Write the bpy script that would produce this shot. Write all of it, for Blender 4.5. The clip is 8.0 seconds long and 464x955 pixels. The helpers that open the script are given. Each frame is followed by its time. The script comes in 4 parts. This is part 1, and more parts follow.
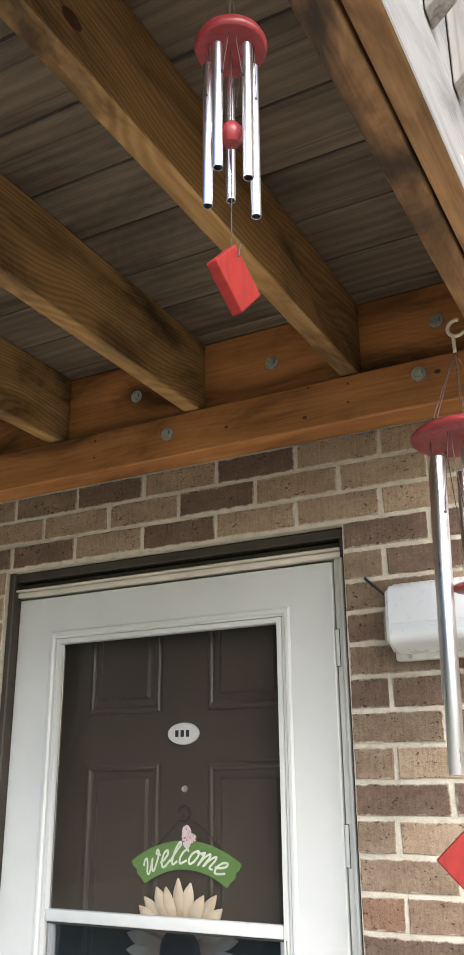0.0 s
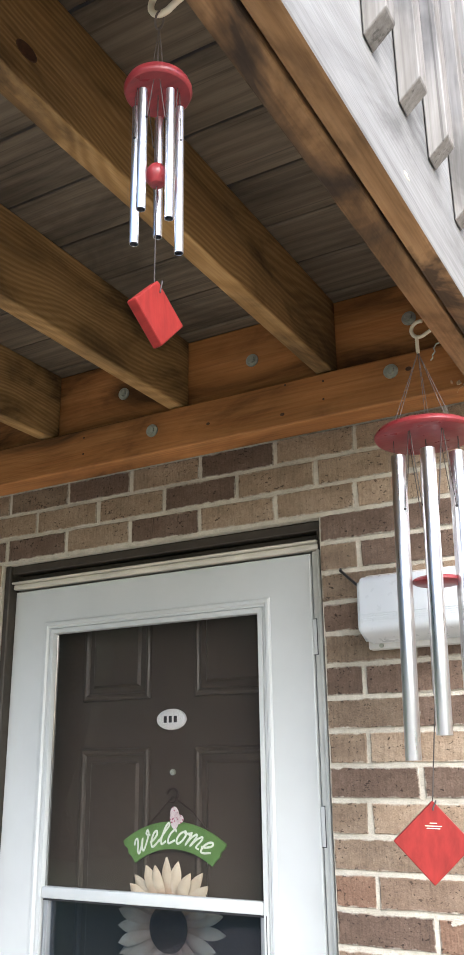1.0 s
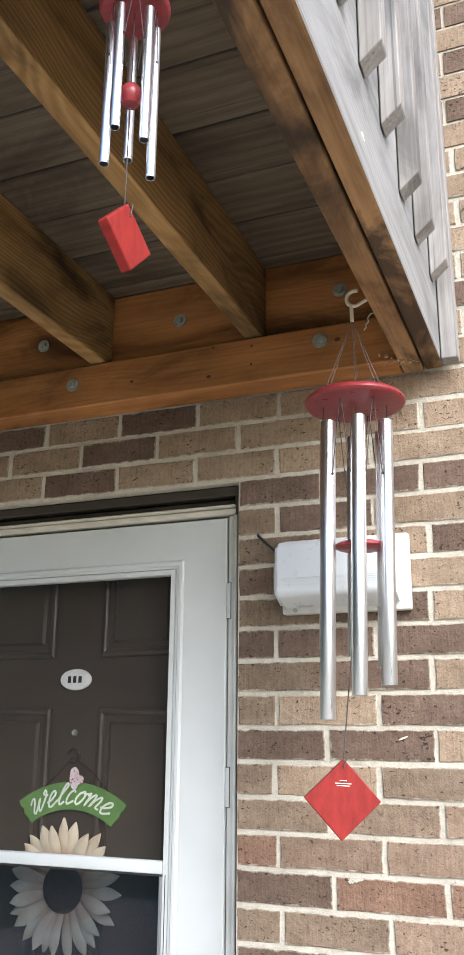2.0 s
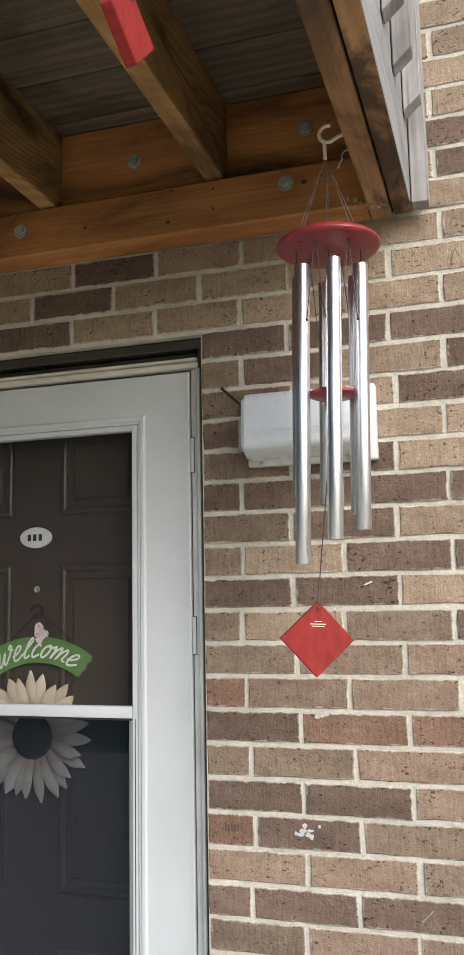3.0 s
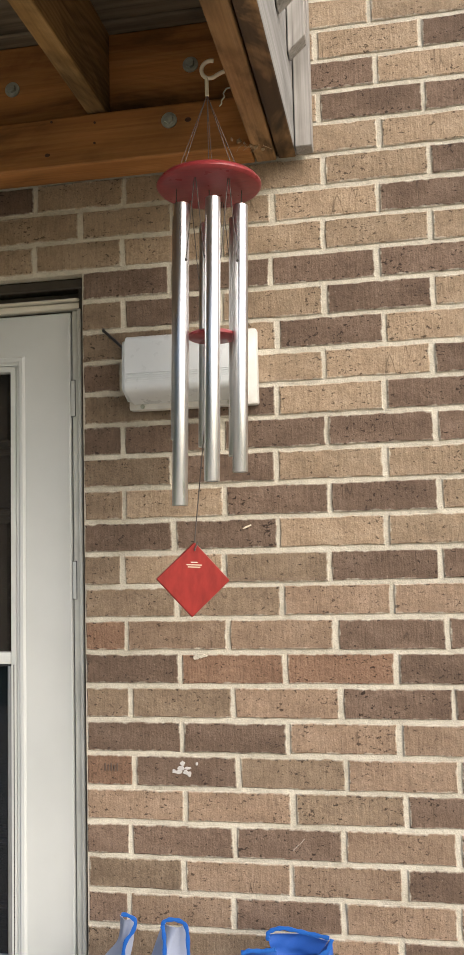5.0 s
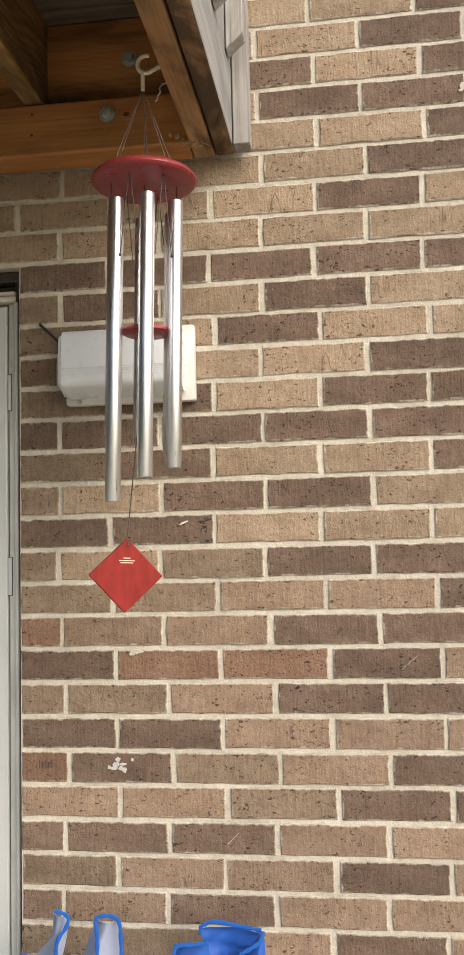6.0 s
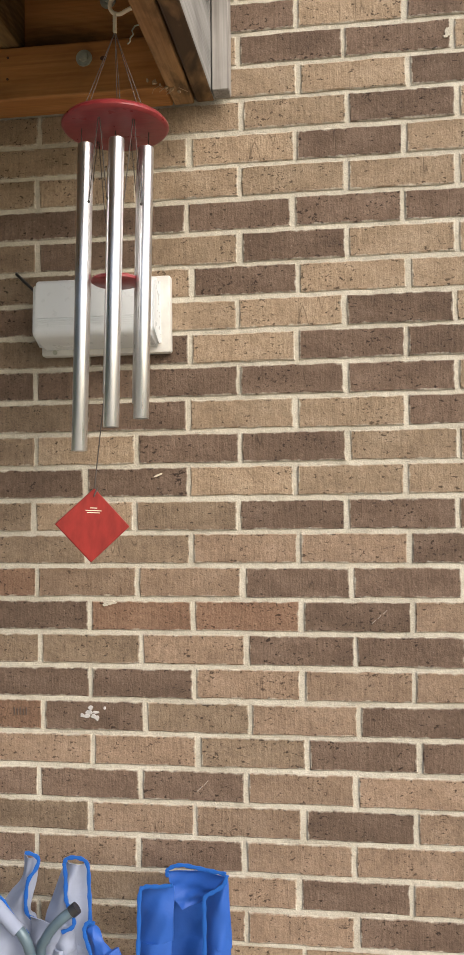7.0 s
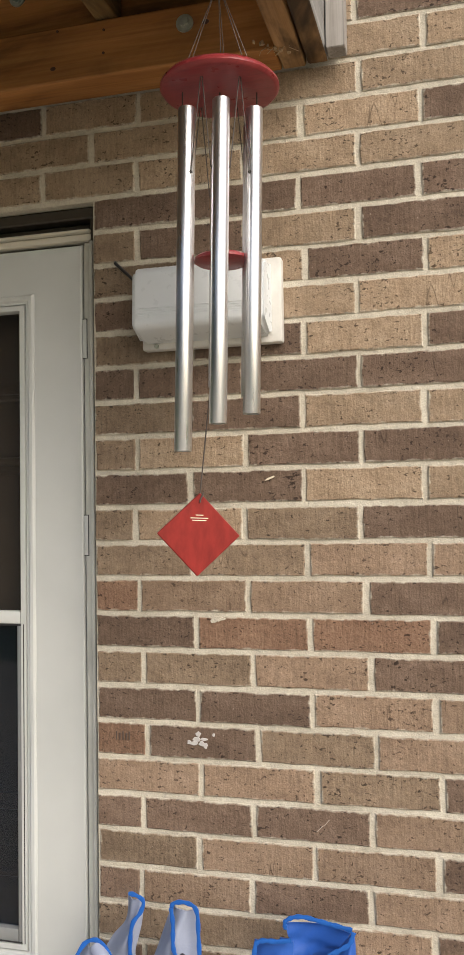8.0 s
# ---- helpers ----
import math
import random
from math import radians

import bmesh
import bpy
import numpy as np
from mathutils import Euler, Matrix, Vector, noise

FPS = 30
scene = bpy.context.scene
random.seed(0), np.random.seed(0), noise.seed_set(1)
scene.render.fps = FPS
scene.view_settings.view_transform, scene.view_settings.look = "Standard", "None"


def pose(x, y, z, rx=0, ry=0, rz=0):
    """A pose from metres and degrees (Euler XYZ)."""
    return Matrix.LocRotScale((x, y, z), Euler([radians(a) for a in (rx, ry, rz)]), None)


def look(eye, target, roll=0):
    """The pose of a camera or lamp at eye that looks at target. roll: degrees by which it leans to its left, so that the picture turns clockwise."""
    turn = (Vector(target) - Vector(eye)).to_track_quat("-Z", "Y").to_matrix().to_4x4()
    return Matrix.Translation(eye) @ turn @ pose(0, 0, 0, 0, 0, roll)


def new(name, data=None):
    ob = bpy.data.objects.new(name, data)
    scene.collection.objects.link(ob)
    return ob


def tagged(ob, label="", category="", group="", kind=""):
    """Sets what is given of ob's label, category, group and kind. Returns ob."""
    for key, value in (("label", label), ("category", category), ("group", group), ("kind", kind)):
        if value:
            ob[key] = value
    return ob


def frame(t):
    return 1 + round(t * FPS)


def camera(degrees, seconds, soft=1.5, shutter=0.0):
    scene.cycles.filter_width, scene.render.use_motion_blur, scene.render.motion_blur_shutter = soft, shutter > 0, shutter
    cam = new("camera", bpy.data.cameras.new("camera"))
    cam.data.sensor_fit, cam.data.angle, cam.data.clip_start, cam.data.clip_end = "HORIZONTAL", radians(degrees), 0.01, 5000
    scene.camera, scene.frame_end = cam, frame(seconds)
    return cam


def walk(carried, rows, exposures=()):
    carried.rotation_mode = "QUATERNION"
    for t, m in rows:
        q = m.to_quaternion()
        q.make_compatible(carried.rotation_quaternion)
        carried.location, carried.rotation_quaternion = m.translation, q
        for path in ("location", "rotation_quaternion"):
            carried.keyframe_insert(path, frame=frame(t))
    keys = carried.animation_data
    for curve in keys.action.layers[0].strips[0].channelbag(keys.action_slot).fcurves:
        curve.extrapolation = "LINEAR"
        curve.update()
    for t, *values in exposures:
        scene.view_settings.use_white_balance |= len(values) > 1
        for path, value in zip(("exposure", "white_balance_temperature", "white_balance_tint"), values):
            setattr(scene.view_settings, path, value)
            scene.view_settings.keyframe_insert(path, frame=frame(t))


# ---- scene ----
cam = camera(30.0, 8.0)
PATH = [
    (0, (0.647, -1.731, 1.569), (-0.235, -0.063, 2.231), -0.5),
    (0.5, (0.756, -1.749, 1.582), (-0.162, -0.092, 2.223), -0.9),
    (1, (0.757, -1.753, 1.58), (-0.169, -0.092, 2.2), -0.8),
    (1.5, (0.733, -1.75, 1.556), (-0.153, -0.066, 2.174), 0.4),
    (1.7, (0.724, -1.756, 1.553), (-0.059, -0.02, 2.164), 0.9),
    (2.8, (0.61, -1.751, 1.524), (-0.043, 0.106, 1.881), -0.8),
    (3, (0.611, -1.746, 1.518), (0.024, 0.146, 1.799), -1.1),
    (3.5, (0.624, -1.739, 1.505), (0.124, 0.185, 1.723), -1.3),
    (4, (0.634, -1.732, 1.496), (0.17, 0.201, 1.708), -1.4),
    (4.5, (0.636, -1.734, 1.497), (0.23, 0.217, 1.677), -1.4),
    (6, (0.677, -1.733, 1.495), (0.419, 0.244, 1.655), -1.4),
    (6.5, (0.711, -1.726, 1.483), (0.522, 0.261, 1.6), -1.3),
    (7, (0.745, -1.721, 1.478), (0.465, 0.258, 1.549), -0.6),
    (7.5, (0.736, -1.679, 1.476), (0.243, 0.258, 1.548), -1.0),
    (8, (0.694, -1.553, 1.48), (0.177, 0.377, 1.567), -0.9),
]
EXPOSURES = ((0.0, 1.22, 5800, 10), (0.5, 1.13, 5560, 10), (1.0, 1.31, 5510, 10), (1.7, 1.25, 5500, 10), (2.8, 0.69, 5660, 10), (3.5, 0.57, 5850, 10), (4.5, 0.57, 6210, 10), (6.5, 0.57, 6400, 10), (7.1, 0.42, 6380, 10), (8.0, 0.36, 6400, 10))
walk(cam, [(t, look(eye, target, roll)) for t, eye, target, roll in PATH], EXPOSURES)

# ---- world, sun and exposure ----
world = bpy.data.worlds.new("overcast_sky")
scene.world = world
world.use_nodes = True
wn = world.node_tree.nodes
sky = wn.new("ShaderNodeTexSky")
sky.sky_type = "NISHITA"
sky.sun_disc = False
sky.sun_elevation = radians(36)
sky.sun_rotation = radians(134)
sky.air_density, sky.dust_density, sky.ozone_density = 1.0, 4.0, 0.6
wn["Background"].inputs["Strength"].default_value = 0.20
world.node_tree.links.new(sky.outputs[0], wn["Background"].inputs[0])

sun_data = bpy.data.lights.new("sun", "SUN")
sun_data.energy, sun_data.angle, sun_data.color = 0.7, radians(40), (1.0, 0.98, 0.95)
sun = new("sun", sun_data)
sun.matrix_world = look((5.6, -5.4, 5.6), (0, 0, 0))


# ---- materials ----
class Mat:
    """A short way to write node materials."""

    def __init__(self, name, rough=0.6, metal=0.0, spec=0.5):
        self.m = bpy.data.materials.new(name)
        self.m.use_nodes = True
        self.t = self.m.node_tree
        self.bsdf = self.t.nodes["Principled BSDF"]
        self.bsdf.inputs["Roughness"].default_value = rough
        self.bsdf.inputs["Metallic"].default_value = metal
        self.bsdf.inputs["Specular IOR Level"].default_value = spec
        self.coord = self.node("ShaderNodeTexCoord").outputs["Object"]

    def node(self, kind, **inputs):
        n = self.t.nodes.new(kind)
        for key, value in inputs.items():
            self.put(n.inputs[key.replace("_", " ")], value)
        return n

    def put(self, socket, value):
        if isinstance(value, bpy.types.NodeSocket):
            self.t.links.new(value, socket)
        else:
            socket.default_value = value

    def shift(self, amount=7.0):
        """Object coordinates moved by each object's own random number."""
        info = self.node("ShaderNodeObjectInfo").outputs["Random"]
        mul = self.node("ShaderNodeVectorMath")
        mul.operation = "MULTIPLY_ADD"
        com = self.node("ShaderNodeCombineXYZ", X=info, Y=info, Z=info)
        self.put(mul.inputs[0], com.outputs[0])
        mul.inputs[1].default_value = (amount, amount * 1.7, amount * 2.3)
        self.put(mul.inputs[2], self.coord)
        self.coord = mul.outputs[0]
        return info

    def mapped(self, scale, vec=None):
        n = self.node("ShaderNodeMapping", Vector=vec or self.coord)
        n.inputs["Scale"].default_value = scale
        return n.outputs[0]

    def noise(self, scale, detail=4.0, vec=None, rough=0.55, dist=0.0):
        n = self.node("ShaderNodeTexNoise", Vector=vec or self.coord, Scale=scale, Detail=detail, Roughness=rough, Distortion=dist)
        return n.outputs["Fac"]

    def ramp(self, fac, *stops):
        n = self.node("ShaderNodeValToRGB", Fac=fac)
        e = n.color_ramp.elements
        while len(e) < len(stops):
            e.new(0.5)
        for el, (p, c) in zip(e, stops):
            el.position = p
            el.color = (*c, 1) if isinstance(c, tuple) else (c, c, c, 1)
        return n.outputs["Color"]

    def mix(self, fac, a, b, blend="MIX"):
        n = self.node("ShaderNodeMix")
        n.data_type, n.blend_type = "RGBA", blend
        for key, value in ((0, fac), (6, a), (7, b)):
            if isinstance(value, tuple) and len(value) == 3:
                value = (*value, 1)
            self.put(n.inputs[key], value)
        return n.outputs[2]

    def bump(self, height, strength=0.3, distance=0.002):
        n = self.node("ShaderNodeBump", Height=height, Strength=strength, Distance=distance)
        old = self.bsdf.inputs["Normal"]
        if old.links:
            self.put(n.inputs["Normal"], old.links[0].from_socket)
        self.put(old, n.outputs[0])

    def colour(self, c):
        self.put(self.bsdf.inputs["Base Color"], (*c, 1) if isinstance(c, tuple) else c)
        return self.m

    def rough(self, c):
        self.put(self.bsdf.inputs["Roughness"], c)


MORTAR_TONES = ((0.25, (0.40, 0.37, 0.30)), (0.55, (0.515, 0.485, 0.405)), (0.8, (0.60, 0.575, 0.49)))


def brick_material(name, base, dark, light):
    """A sanded, wire-cut brick with pits and mortar smeared over its edges."""
    k = Mat(name, 0.92, spec=0.2)
    info = k.shift()
    blotch = k.noise(14, 5, k.mapped((1, 1, 1.6)))
    c = k.ramp(blotch, (0.25, dark), (0.5, base), (0.8, light))
    sand = k.noise(330, 3, None, 0.7)
    clump = k.noise(95, 4, None, 0.65)
    c = k.mix(0.55, c, k.ramp(sand, (0.3, 0.33), (0.5, 0.5), (0.70, 0.70)), "OVERLAY")
    c = k.mix(0.45, c, k.ramp(clump, (0.3, 0.36), (0.5, 0.5), (0.72, 0.62)), "OVERLAY")
    scratch = k.noise(60, 3, k.mapped((3.2, 3.2, 0.35)), 0.6)
    c = k.mix(0.45, c, k.ramp(scratch, (0.3, 0.33), (0.5, 0.5), (0.75, 0.62)), "OVERLAY")
    c = k.mix(1.0, c, k.ramp(info, (0.0, 0.85), (1.0, 1.13)), "MULTIPLY")
    # mortar left on the arrises: ragged, from the brick's own extent
    gen = k.node("ShaderNodeTexCoord").outputs["Generated"]
    away = k.node("ShaderNodeVectorMath")
    away.operation = "SUBTRACT"
    k.put(away.inputs[0], gen)
    away.inputs[1].default_value = (0.5, 0.5, 0.5)
    mag = k.node("ShaderNodeVectorMath")
    mag.operation = "ABSOLUTE"
    k.put(mag.inputs[0], away.outputs[0])
    axes = k.node("ShaderNodeSeparateXYZ", Vector=mag.outputs[0])
    edge = []
    for socket, size in ((axes.outputs[0], 0.19), (axes.outputs[2], 0.057)):
        n = k.node("ShaderNodeMath")
        n.operation = "MULTIPLY_ADD"
        k.put(n.inputs[0], socket)
        n.inputs[1].default_value, n.inputs[2].default_value = -size, size / 2
        edge.append(n.outputs[0])
    low = k.node("ShaderNodeMath")
    low.operation = "MINIMUM"
    k.put(low.inputs[0], edge[0])
    k.put(low.inputs[1], edge[1])
    pits = k.noise(125, 3, k.mapped((0.9, 1.0, 1.45)), 0.62, 0.5)
    crumb = k.noise(16, 2)
    add = k.node("ShaderNodeMath")
    add.operation = "MULTIPLY_ADD"
    k.put(add.inputs[0], crumb)
    add.inputs[1].default_value = 0.25
    k.put(add.inputs[2], pits)
    near = k.node("ShaderNodeMath")
    near.operation = "ADD"
    k.put(near.inputs[0], add.outputs[0])
    k.put(near.inputs[1], k.ramp(low.outputs[0], (0.001, 0.055), (0.008, 0.0)))
    hole = k.ramp(near.outputs[0], (0.755, 0.0), (0.785, 1.0))
    c = k.mix(hole, c, tuple(v * 0.38 for v in dark))
    # a few hairline cracks that run down the face
    crack = k.ramp(k.noise(7, 2, k.mapped((3.0, 1.0, 0.25)), 0.4, 0.3), (0.4965, 0.0), (0.4995, 0.75), (0.5005, 0.75), (0.5035, 0.0))
    few = k.ramp(k.noise(5, 1, k.mapped((1.0, 1.0, 2.0))), (0.54, 0.0), (0.60, 1.0))
    c = k.mix(k.mix(1.0, crack, few, "MULTIPLY"), c, tuple(v * 0.45 for v in dark))
    fleck = k.ramp(k.noise(230, 1), (0.76, 0.0), (0.79, 0.3))
    c = k.mix(fleck, c, (0.45, 0.40, 0.33))
    rag = k.node("ShaderNodeMath")
    rag.operation = "MULTIPLY_ADD"
    k.put(rag.inputs[0], k.noise(40, 6, None, 0.75))
    rag.inputs[1].default_value = 0.016
    k.put(rag.inputs[2], low.outputs[0])
    smear = k.ramp(rag.outputs[0], (0.0078, 0.92), (0.0092, 0.0))
    grime = k.ramp(k.noise(9, 5), *MORTAR_TONES)
    c = k.mix(smear, c, k.mix(0.5, grime, k.ramp(sand, (0.3, 0.35), (0.7, 0.62)), "OVERLAY"))
    k.bump(hole, -1.0, 0.004)
    k.bump(scratch, 0.55, 0.0022)
    k.bump(clump, 0.7, 0.003)
    k.bump(sand, 0.6, 0.0014)
    return k.colour(c)


BRICK = {
    "T": brick_material("brick_tan", (0.274, 0.207, 0.142), (0.212, 0.156, 0.105), (0.336, 0.265, 0.190)),
    "D": brick_material("brick_dark_brown", (0.138, 0.097, 0.071), (0.101, 0.070, 0.052), (0.186, 0.135, 0.102)),
    "M": brick_material("brick_brown", (0.195, 0.146, 0.101), (0.148, 0.11, 0.077), (0.245, 0.19, 0.136)),
    # Pink brown of the lower bricks, darkened to dim those courses.
    "P": brick_material("brick_dusty_pink_brown", (0.236, 0.170, 0.119), (0.19, 0.134, 0.093), (0.285, 0.213, 0.155)),
    "R": brick_material("brick_reddish", (0.188, 0.118, 0.079), (0.145, 0.087, 0.058), (0.232, 0.152, 0.104)),
}


def mortar_material():
    k = Mat("sandy_mortar", 0.95, spec=0.2)
    c = k.ramp(k.noise(9, 5), *MORTAR_TONES)
    sand = k.noise(380, 3, None, 0.7)
    c = k.mix(0.45, c, k.ramp(sand, (0.3, 0.36), (0.5, 0.5), (0.7, 0.61)), "OVERLAY")
    lump = k.noise(70, 5, None, 0.65)
    c = k.mix(0.5, c, k.ramp(lump, (0.3, 0.36), (0.5, 0.5), (0.7, 0.60)), "OVERLAY")
    k.bump(lump, 0.8, 0.005)
    k.bump(sand, 0.5, 0.0015)
    return k.colour(c)


def wood_material(name, axis, base, dark, light, grain=1.0, stain=0.5, rough=0.75, knots=True, ribs=False, mould=0.0, cracks=0.0, rings=0.3):
    """Sawn timber with its grain along axis (0, 1 or 2)."""
    k = Mat(name, rough, spec=0.3)
    k.shift()
    long = [1.0, 1.0, 1.0]
    long[axis] = 0.09
    warp = k.node("ShaderNodeTexNoise", Vector=k.mapped([2.2 if n != axis else 1.1 for n in range(3)]), Scale=1.0, Detail=2.0)
    add = k.node("ShaderNodeVectorMath")
    add.operation = "MULTIPLY_ADD"
    k.put(add.inputs[0], warp.outputs["Color"])
    add.inputs[1].default_value = (0.30, 0.30, 0.30)
    k.put(add.inputs[2], k.mapped(long))
    wave = k.node("ShaderNodeTexWave", Vector=add.outputs[0], Scale=26.0 * grain, Distortion=5.0, Detail=4.0, Detail_Scale=1.1)
    wave.wave_type = "RINGS"
    wave.rings_direction = "XYZ"[axis]
    fine = k.noise(230, 4, k.mapped([s if s == 1.0 else 0.02 for s in long]))
    streak = k.noise(34, 5, k.mapped([s if s == 1.0 else 0.045 for s in long]), 0.6, 0.4)
    both = k.node("ShaderNodeMath")
    both.operation = "MULTIPLY_ADD"
    k.put(both.inputs[0], wave.outputs["Fac"])
    both.inputs[1].default_value = rings
    shade = k.ramp(streak, (0.28, 0.0), (0.72, 0.88 - rings))
    k.put(both.inputs[2], shade)
    c = k.ramp(both.outputs[0], (0.05, light), (0.5, base), (1.0, tuple(0.5 * (p + q) for p, q in zip(base, dark))))
    c = k.mix(0.5, c, k.ramp(fine, (0.3, 0.32), (0.5, 0.5), (0.72, 0.62)), "OVERLAY")
    big = k.noise(5.0, 6, k.mapped([s if s == 1.0 else 0.4 for s in long]), 0.6, 0.8)
    c = k.mix(stain, c, k.ramp(big, (0.36, 0.08), (0.5, 0.5), (0.64, 0.72)), "OVERLAY")
    if knots:
        vor = k.node("ShaderNodeTexVoronoi", Vector=k.mapped([4.2 if n != axis else 1.7 for n in range(3)]), Scale=1.0)
        k_spot = k.ramp(vor.outputs["Distance"], (0.06, 1.0), (0.13, 0.0))
        c = k.mix(k_spot, c, tuple(v * 0.45 for v in dark))
    if mould:
        patch = k.noise(6.0, 5, k.mapped([s if s == 1.0 else 0.5 for s in long]), 0.6, 0.5)
        c = k.mix(k.ramp(patch, (0.50, 0.0), (0.60, mould)), c, (0.022, 0.018, 0.015))
    if cracks:
        split = k.noise(95, 3, k.mapped([s if s == 1.0 else 0.012 for s in long]), 0.6)
        line = k.ramp(split, (0.60, 0.0), (0.67, cracks))
        c = k.mix(line, c, tuple(v * 0.35 for v in dark))
        k.bump(line, -0.6, 0.002)
    if ribs:
        rib = k.node("ShaderNodeTexWave", Vector=k.node("ShaderNodeTexCoord").outputs["Object"], Scale=11.0, Distortion=1.6, Detail=3.0)
        rib.bands_direction = "Y"
        c = k.mix(0.5, c, k.ramp(rib.outputs["Fac"], (0.05, 0.36), (0.5, 0.5), (0.9, 0.58)), "OVERLAY")
        k.bump(rib.outputs["Fac"], 0.5, 0.002)
    k.bump(wave.outputs["Fac"], 0.7 * rings, 0.001)
    k.bump(fine, 0.35, 0.0012)
    return k.colour(c)


PINE = [wood_material("treated_pine_" + "xyz"[n], n, (0.232, 0.138, 0.048), (0.08, 0.040, 0.013), (0.315, 0.20, 0.080), 1.2, 0.95, rings=0.42) for n in (0, 1)]
CEDAR_X = wood_material("reddish_ledger_wood", 0, (0.30, 0.132, 0.040), (0.225, 0.088, 0.027), (0.36, 0.172, 0.058), 0.9, 0.9, 0.6, rings=0.16)
RIM_BROWN = wood_material("stained_rim_wood", 1, (0.25, 0.146, 0.064), (0.11, 0.058, 0.028), (0.325, 0.20, 0.098), 1.1, 0.9, mould=0.85, rings=0.14)
GREY_Y = wood_material("weathered_grey_wood_y", 1, (0.262, 0.261, 0.255), (0.225, 0.222, 0.214), (0.285, 0.286, 0.283), 1.2, 0.45, cracks=0.25, rings=0.06)
GREY_Z = wood_material("weathered_grey_wood_z", 2, (0.25, 0.238, 0.222), (0.17, 0.158, 0.143), (0.31, 0.30, 0.285), 1.0, 0.50, knots=False, cracks=0.5, rings=0.2)
DECK_X = wood_material("grey_brown_deck_wood", 0, (0.118, 0.096, 0.066), (0.092, 0.074, 0.050), (0.140, 0.116, 0.082), 1.6, 0.5, ribs=True, cracks=0.5, rings=0.15)
MORTAR = mortar_material()


def plain(name, colour, rough=0.5, metal=0.0, vary=0.12, scale=6.0, bump=0.0, bscale=150.0, spec=0.5, patchy=0.08):
    """A paint, plastic or metal with faint blotches and fine relief."""
    k = Mat(name, rough, metal, spec)
    n = k.noise(scale, 5)
    c = k.ramp(n, (0.3, tuple(v * (1 - vary) for v in colour)), (0.7, tuple(min(1.0, v * (1 + vary)) for v in colour)))
    k.rough(k.ramp(k.noise(scale * 5, 3), (0.3, max(0.03, rough - patchy)), (0.7, min(1.0, rough + patchy))))
    if bump:
        k.bump(k.noise(bscale, 3), bump, 0.001)
    return k.colour(c)


def door_paint():
    k = Mat("white_door_paint", 0.42)
    c = k.ramp(k.noise(4, 4), (0.3, (0.455, 0.482, 0.475)), (0.7, (0.515, 0.542, 0.535)))
    dirt = k.ramp(k.noise(7, 6, k.mapped((1, 1, 0.25)), 0.7), (0.6, 0.0), (0.8, 0.35))
    c = k.mix(dirt, c, (0.45, 0.435, 0.39))
    k.bump(k.noise(260, 2), 0.08, 0.0006)
    return k.colour(c)


def steel_tube():
    k = Mat("brushed_aluminium", 0.25, 1.0)
    k.shift()
    streak = k.noise(300, 3, k.mapped((1, 1, 0.015)))
    k.rough(k.ramp(streak, (0.3, 0.26), (0.7, 0.37)))
    k.bump(streak, 0.06, 0.0004)
    return k.colour(k.ramp(k.noise(12, 4), (0.3, (0.74, 0.75, 0.77)), (0.7, (0.84, 0.85, 0.87))))


def red_wood(name, base, rough=0.52):
    k = Mat(name, rough, spec=0.7 - rough)
    k.shift()
    g = k.noise(30, 4, k.mapped((1, 6, 1)), 0.6)
    c = k.ramp(g, (0.25, tuple(v * 0.72 for v in base)), (0.55, base), (0.85, tuple(v * 1.25 for v in base)))
    k.bump(g, 0.12, 0.0008)
    k.rough(k.ramp(k.noise(50, 3), (0.3, rough - 0.06), (0.7, rough + 0.08)))
    return k.colour(c)


def glass_material(name="clear_glass", tint=(0.9, 0.92, 0.93), haze_mix=0.0, haze=(0.22, 0.34, 0.46)):
    k = Mat(name, 0.02)
    t = k.t
    clear = k.node("ShaderNodeBsdfTransparent", Color=(*tint, 1))
    gloss = k.node("ShaderNodeBsdfGlossy", Color=(1, 1, 1, 1), Roughness=0.01)
    fres = k.node("ShaderNodeFresnel", IOR=1.5)
    twice = k.node("ShaderNodeMath")
    twice.operation = "MULTIPLY"
    twice.inputs[1].default_value = 0.5
    k.put(twice.inputs[0], fres.outputs[0])
    mix = k.node("ShaderNodeMixShader", Fac=twice.outputs[0])
    k.put(mix.inputs[1], clear.outputs[0])
    k.put(mix.inputs[2], gloss.outputs[0])
    # Diffuse veil that paints haze and reflected sky colour onto the pane.
    veil = k.node("ShaderNodeBsdfDiffuse", Color=(*haze, 1))
    amount = k.ramp(k.noise(5, 5), (0.3, haze_mix * 0.8), (0.7, haze_mix * 1.2))
    hazed = k.node("ShaderNodeMixShader", Fac=amount)
    k.put(hazed.inputs[1], mix.outputs[0])
    k.put(hazed.inputs[2], veil.outputs[0])
    k.put(t.nodes["Material Output"].inputs["Surface"], hazed.outputs[0])
    return k.m


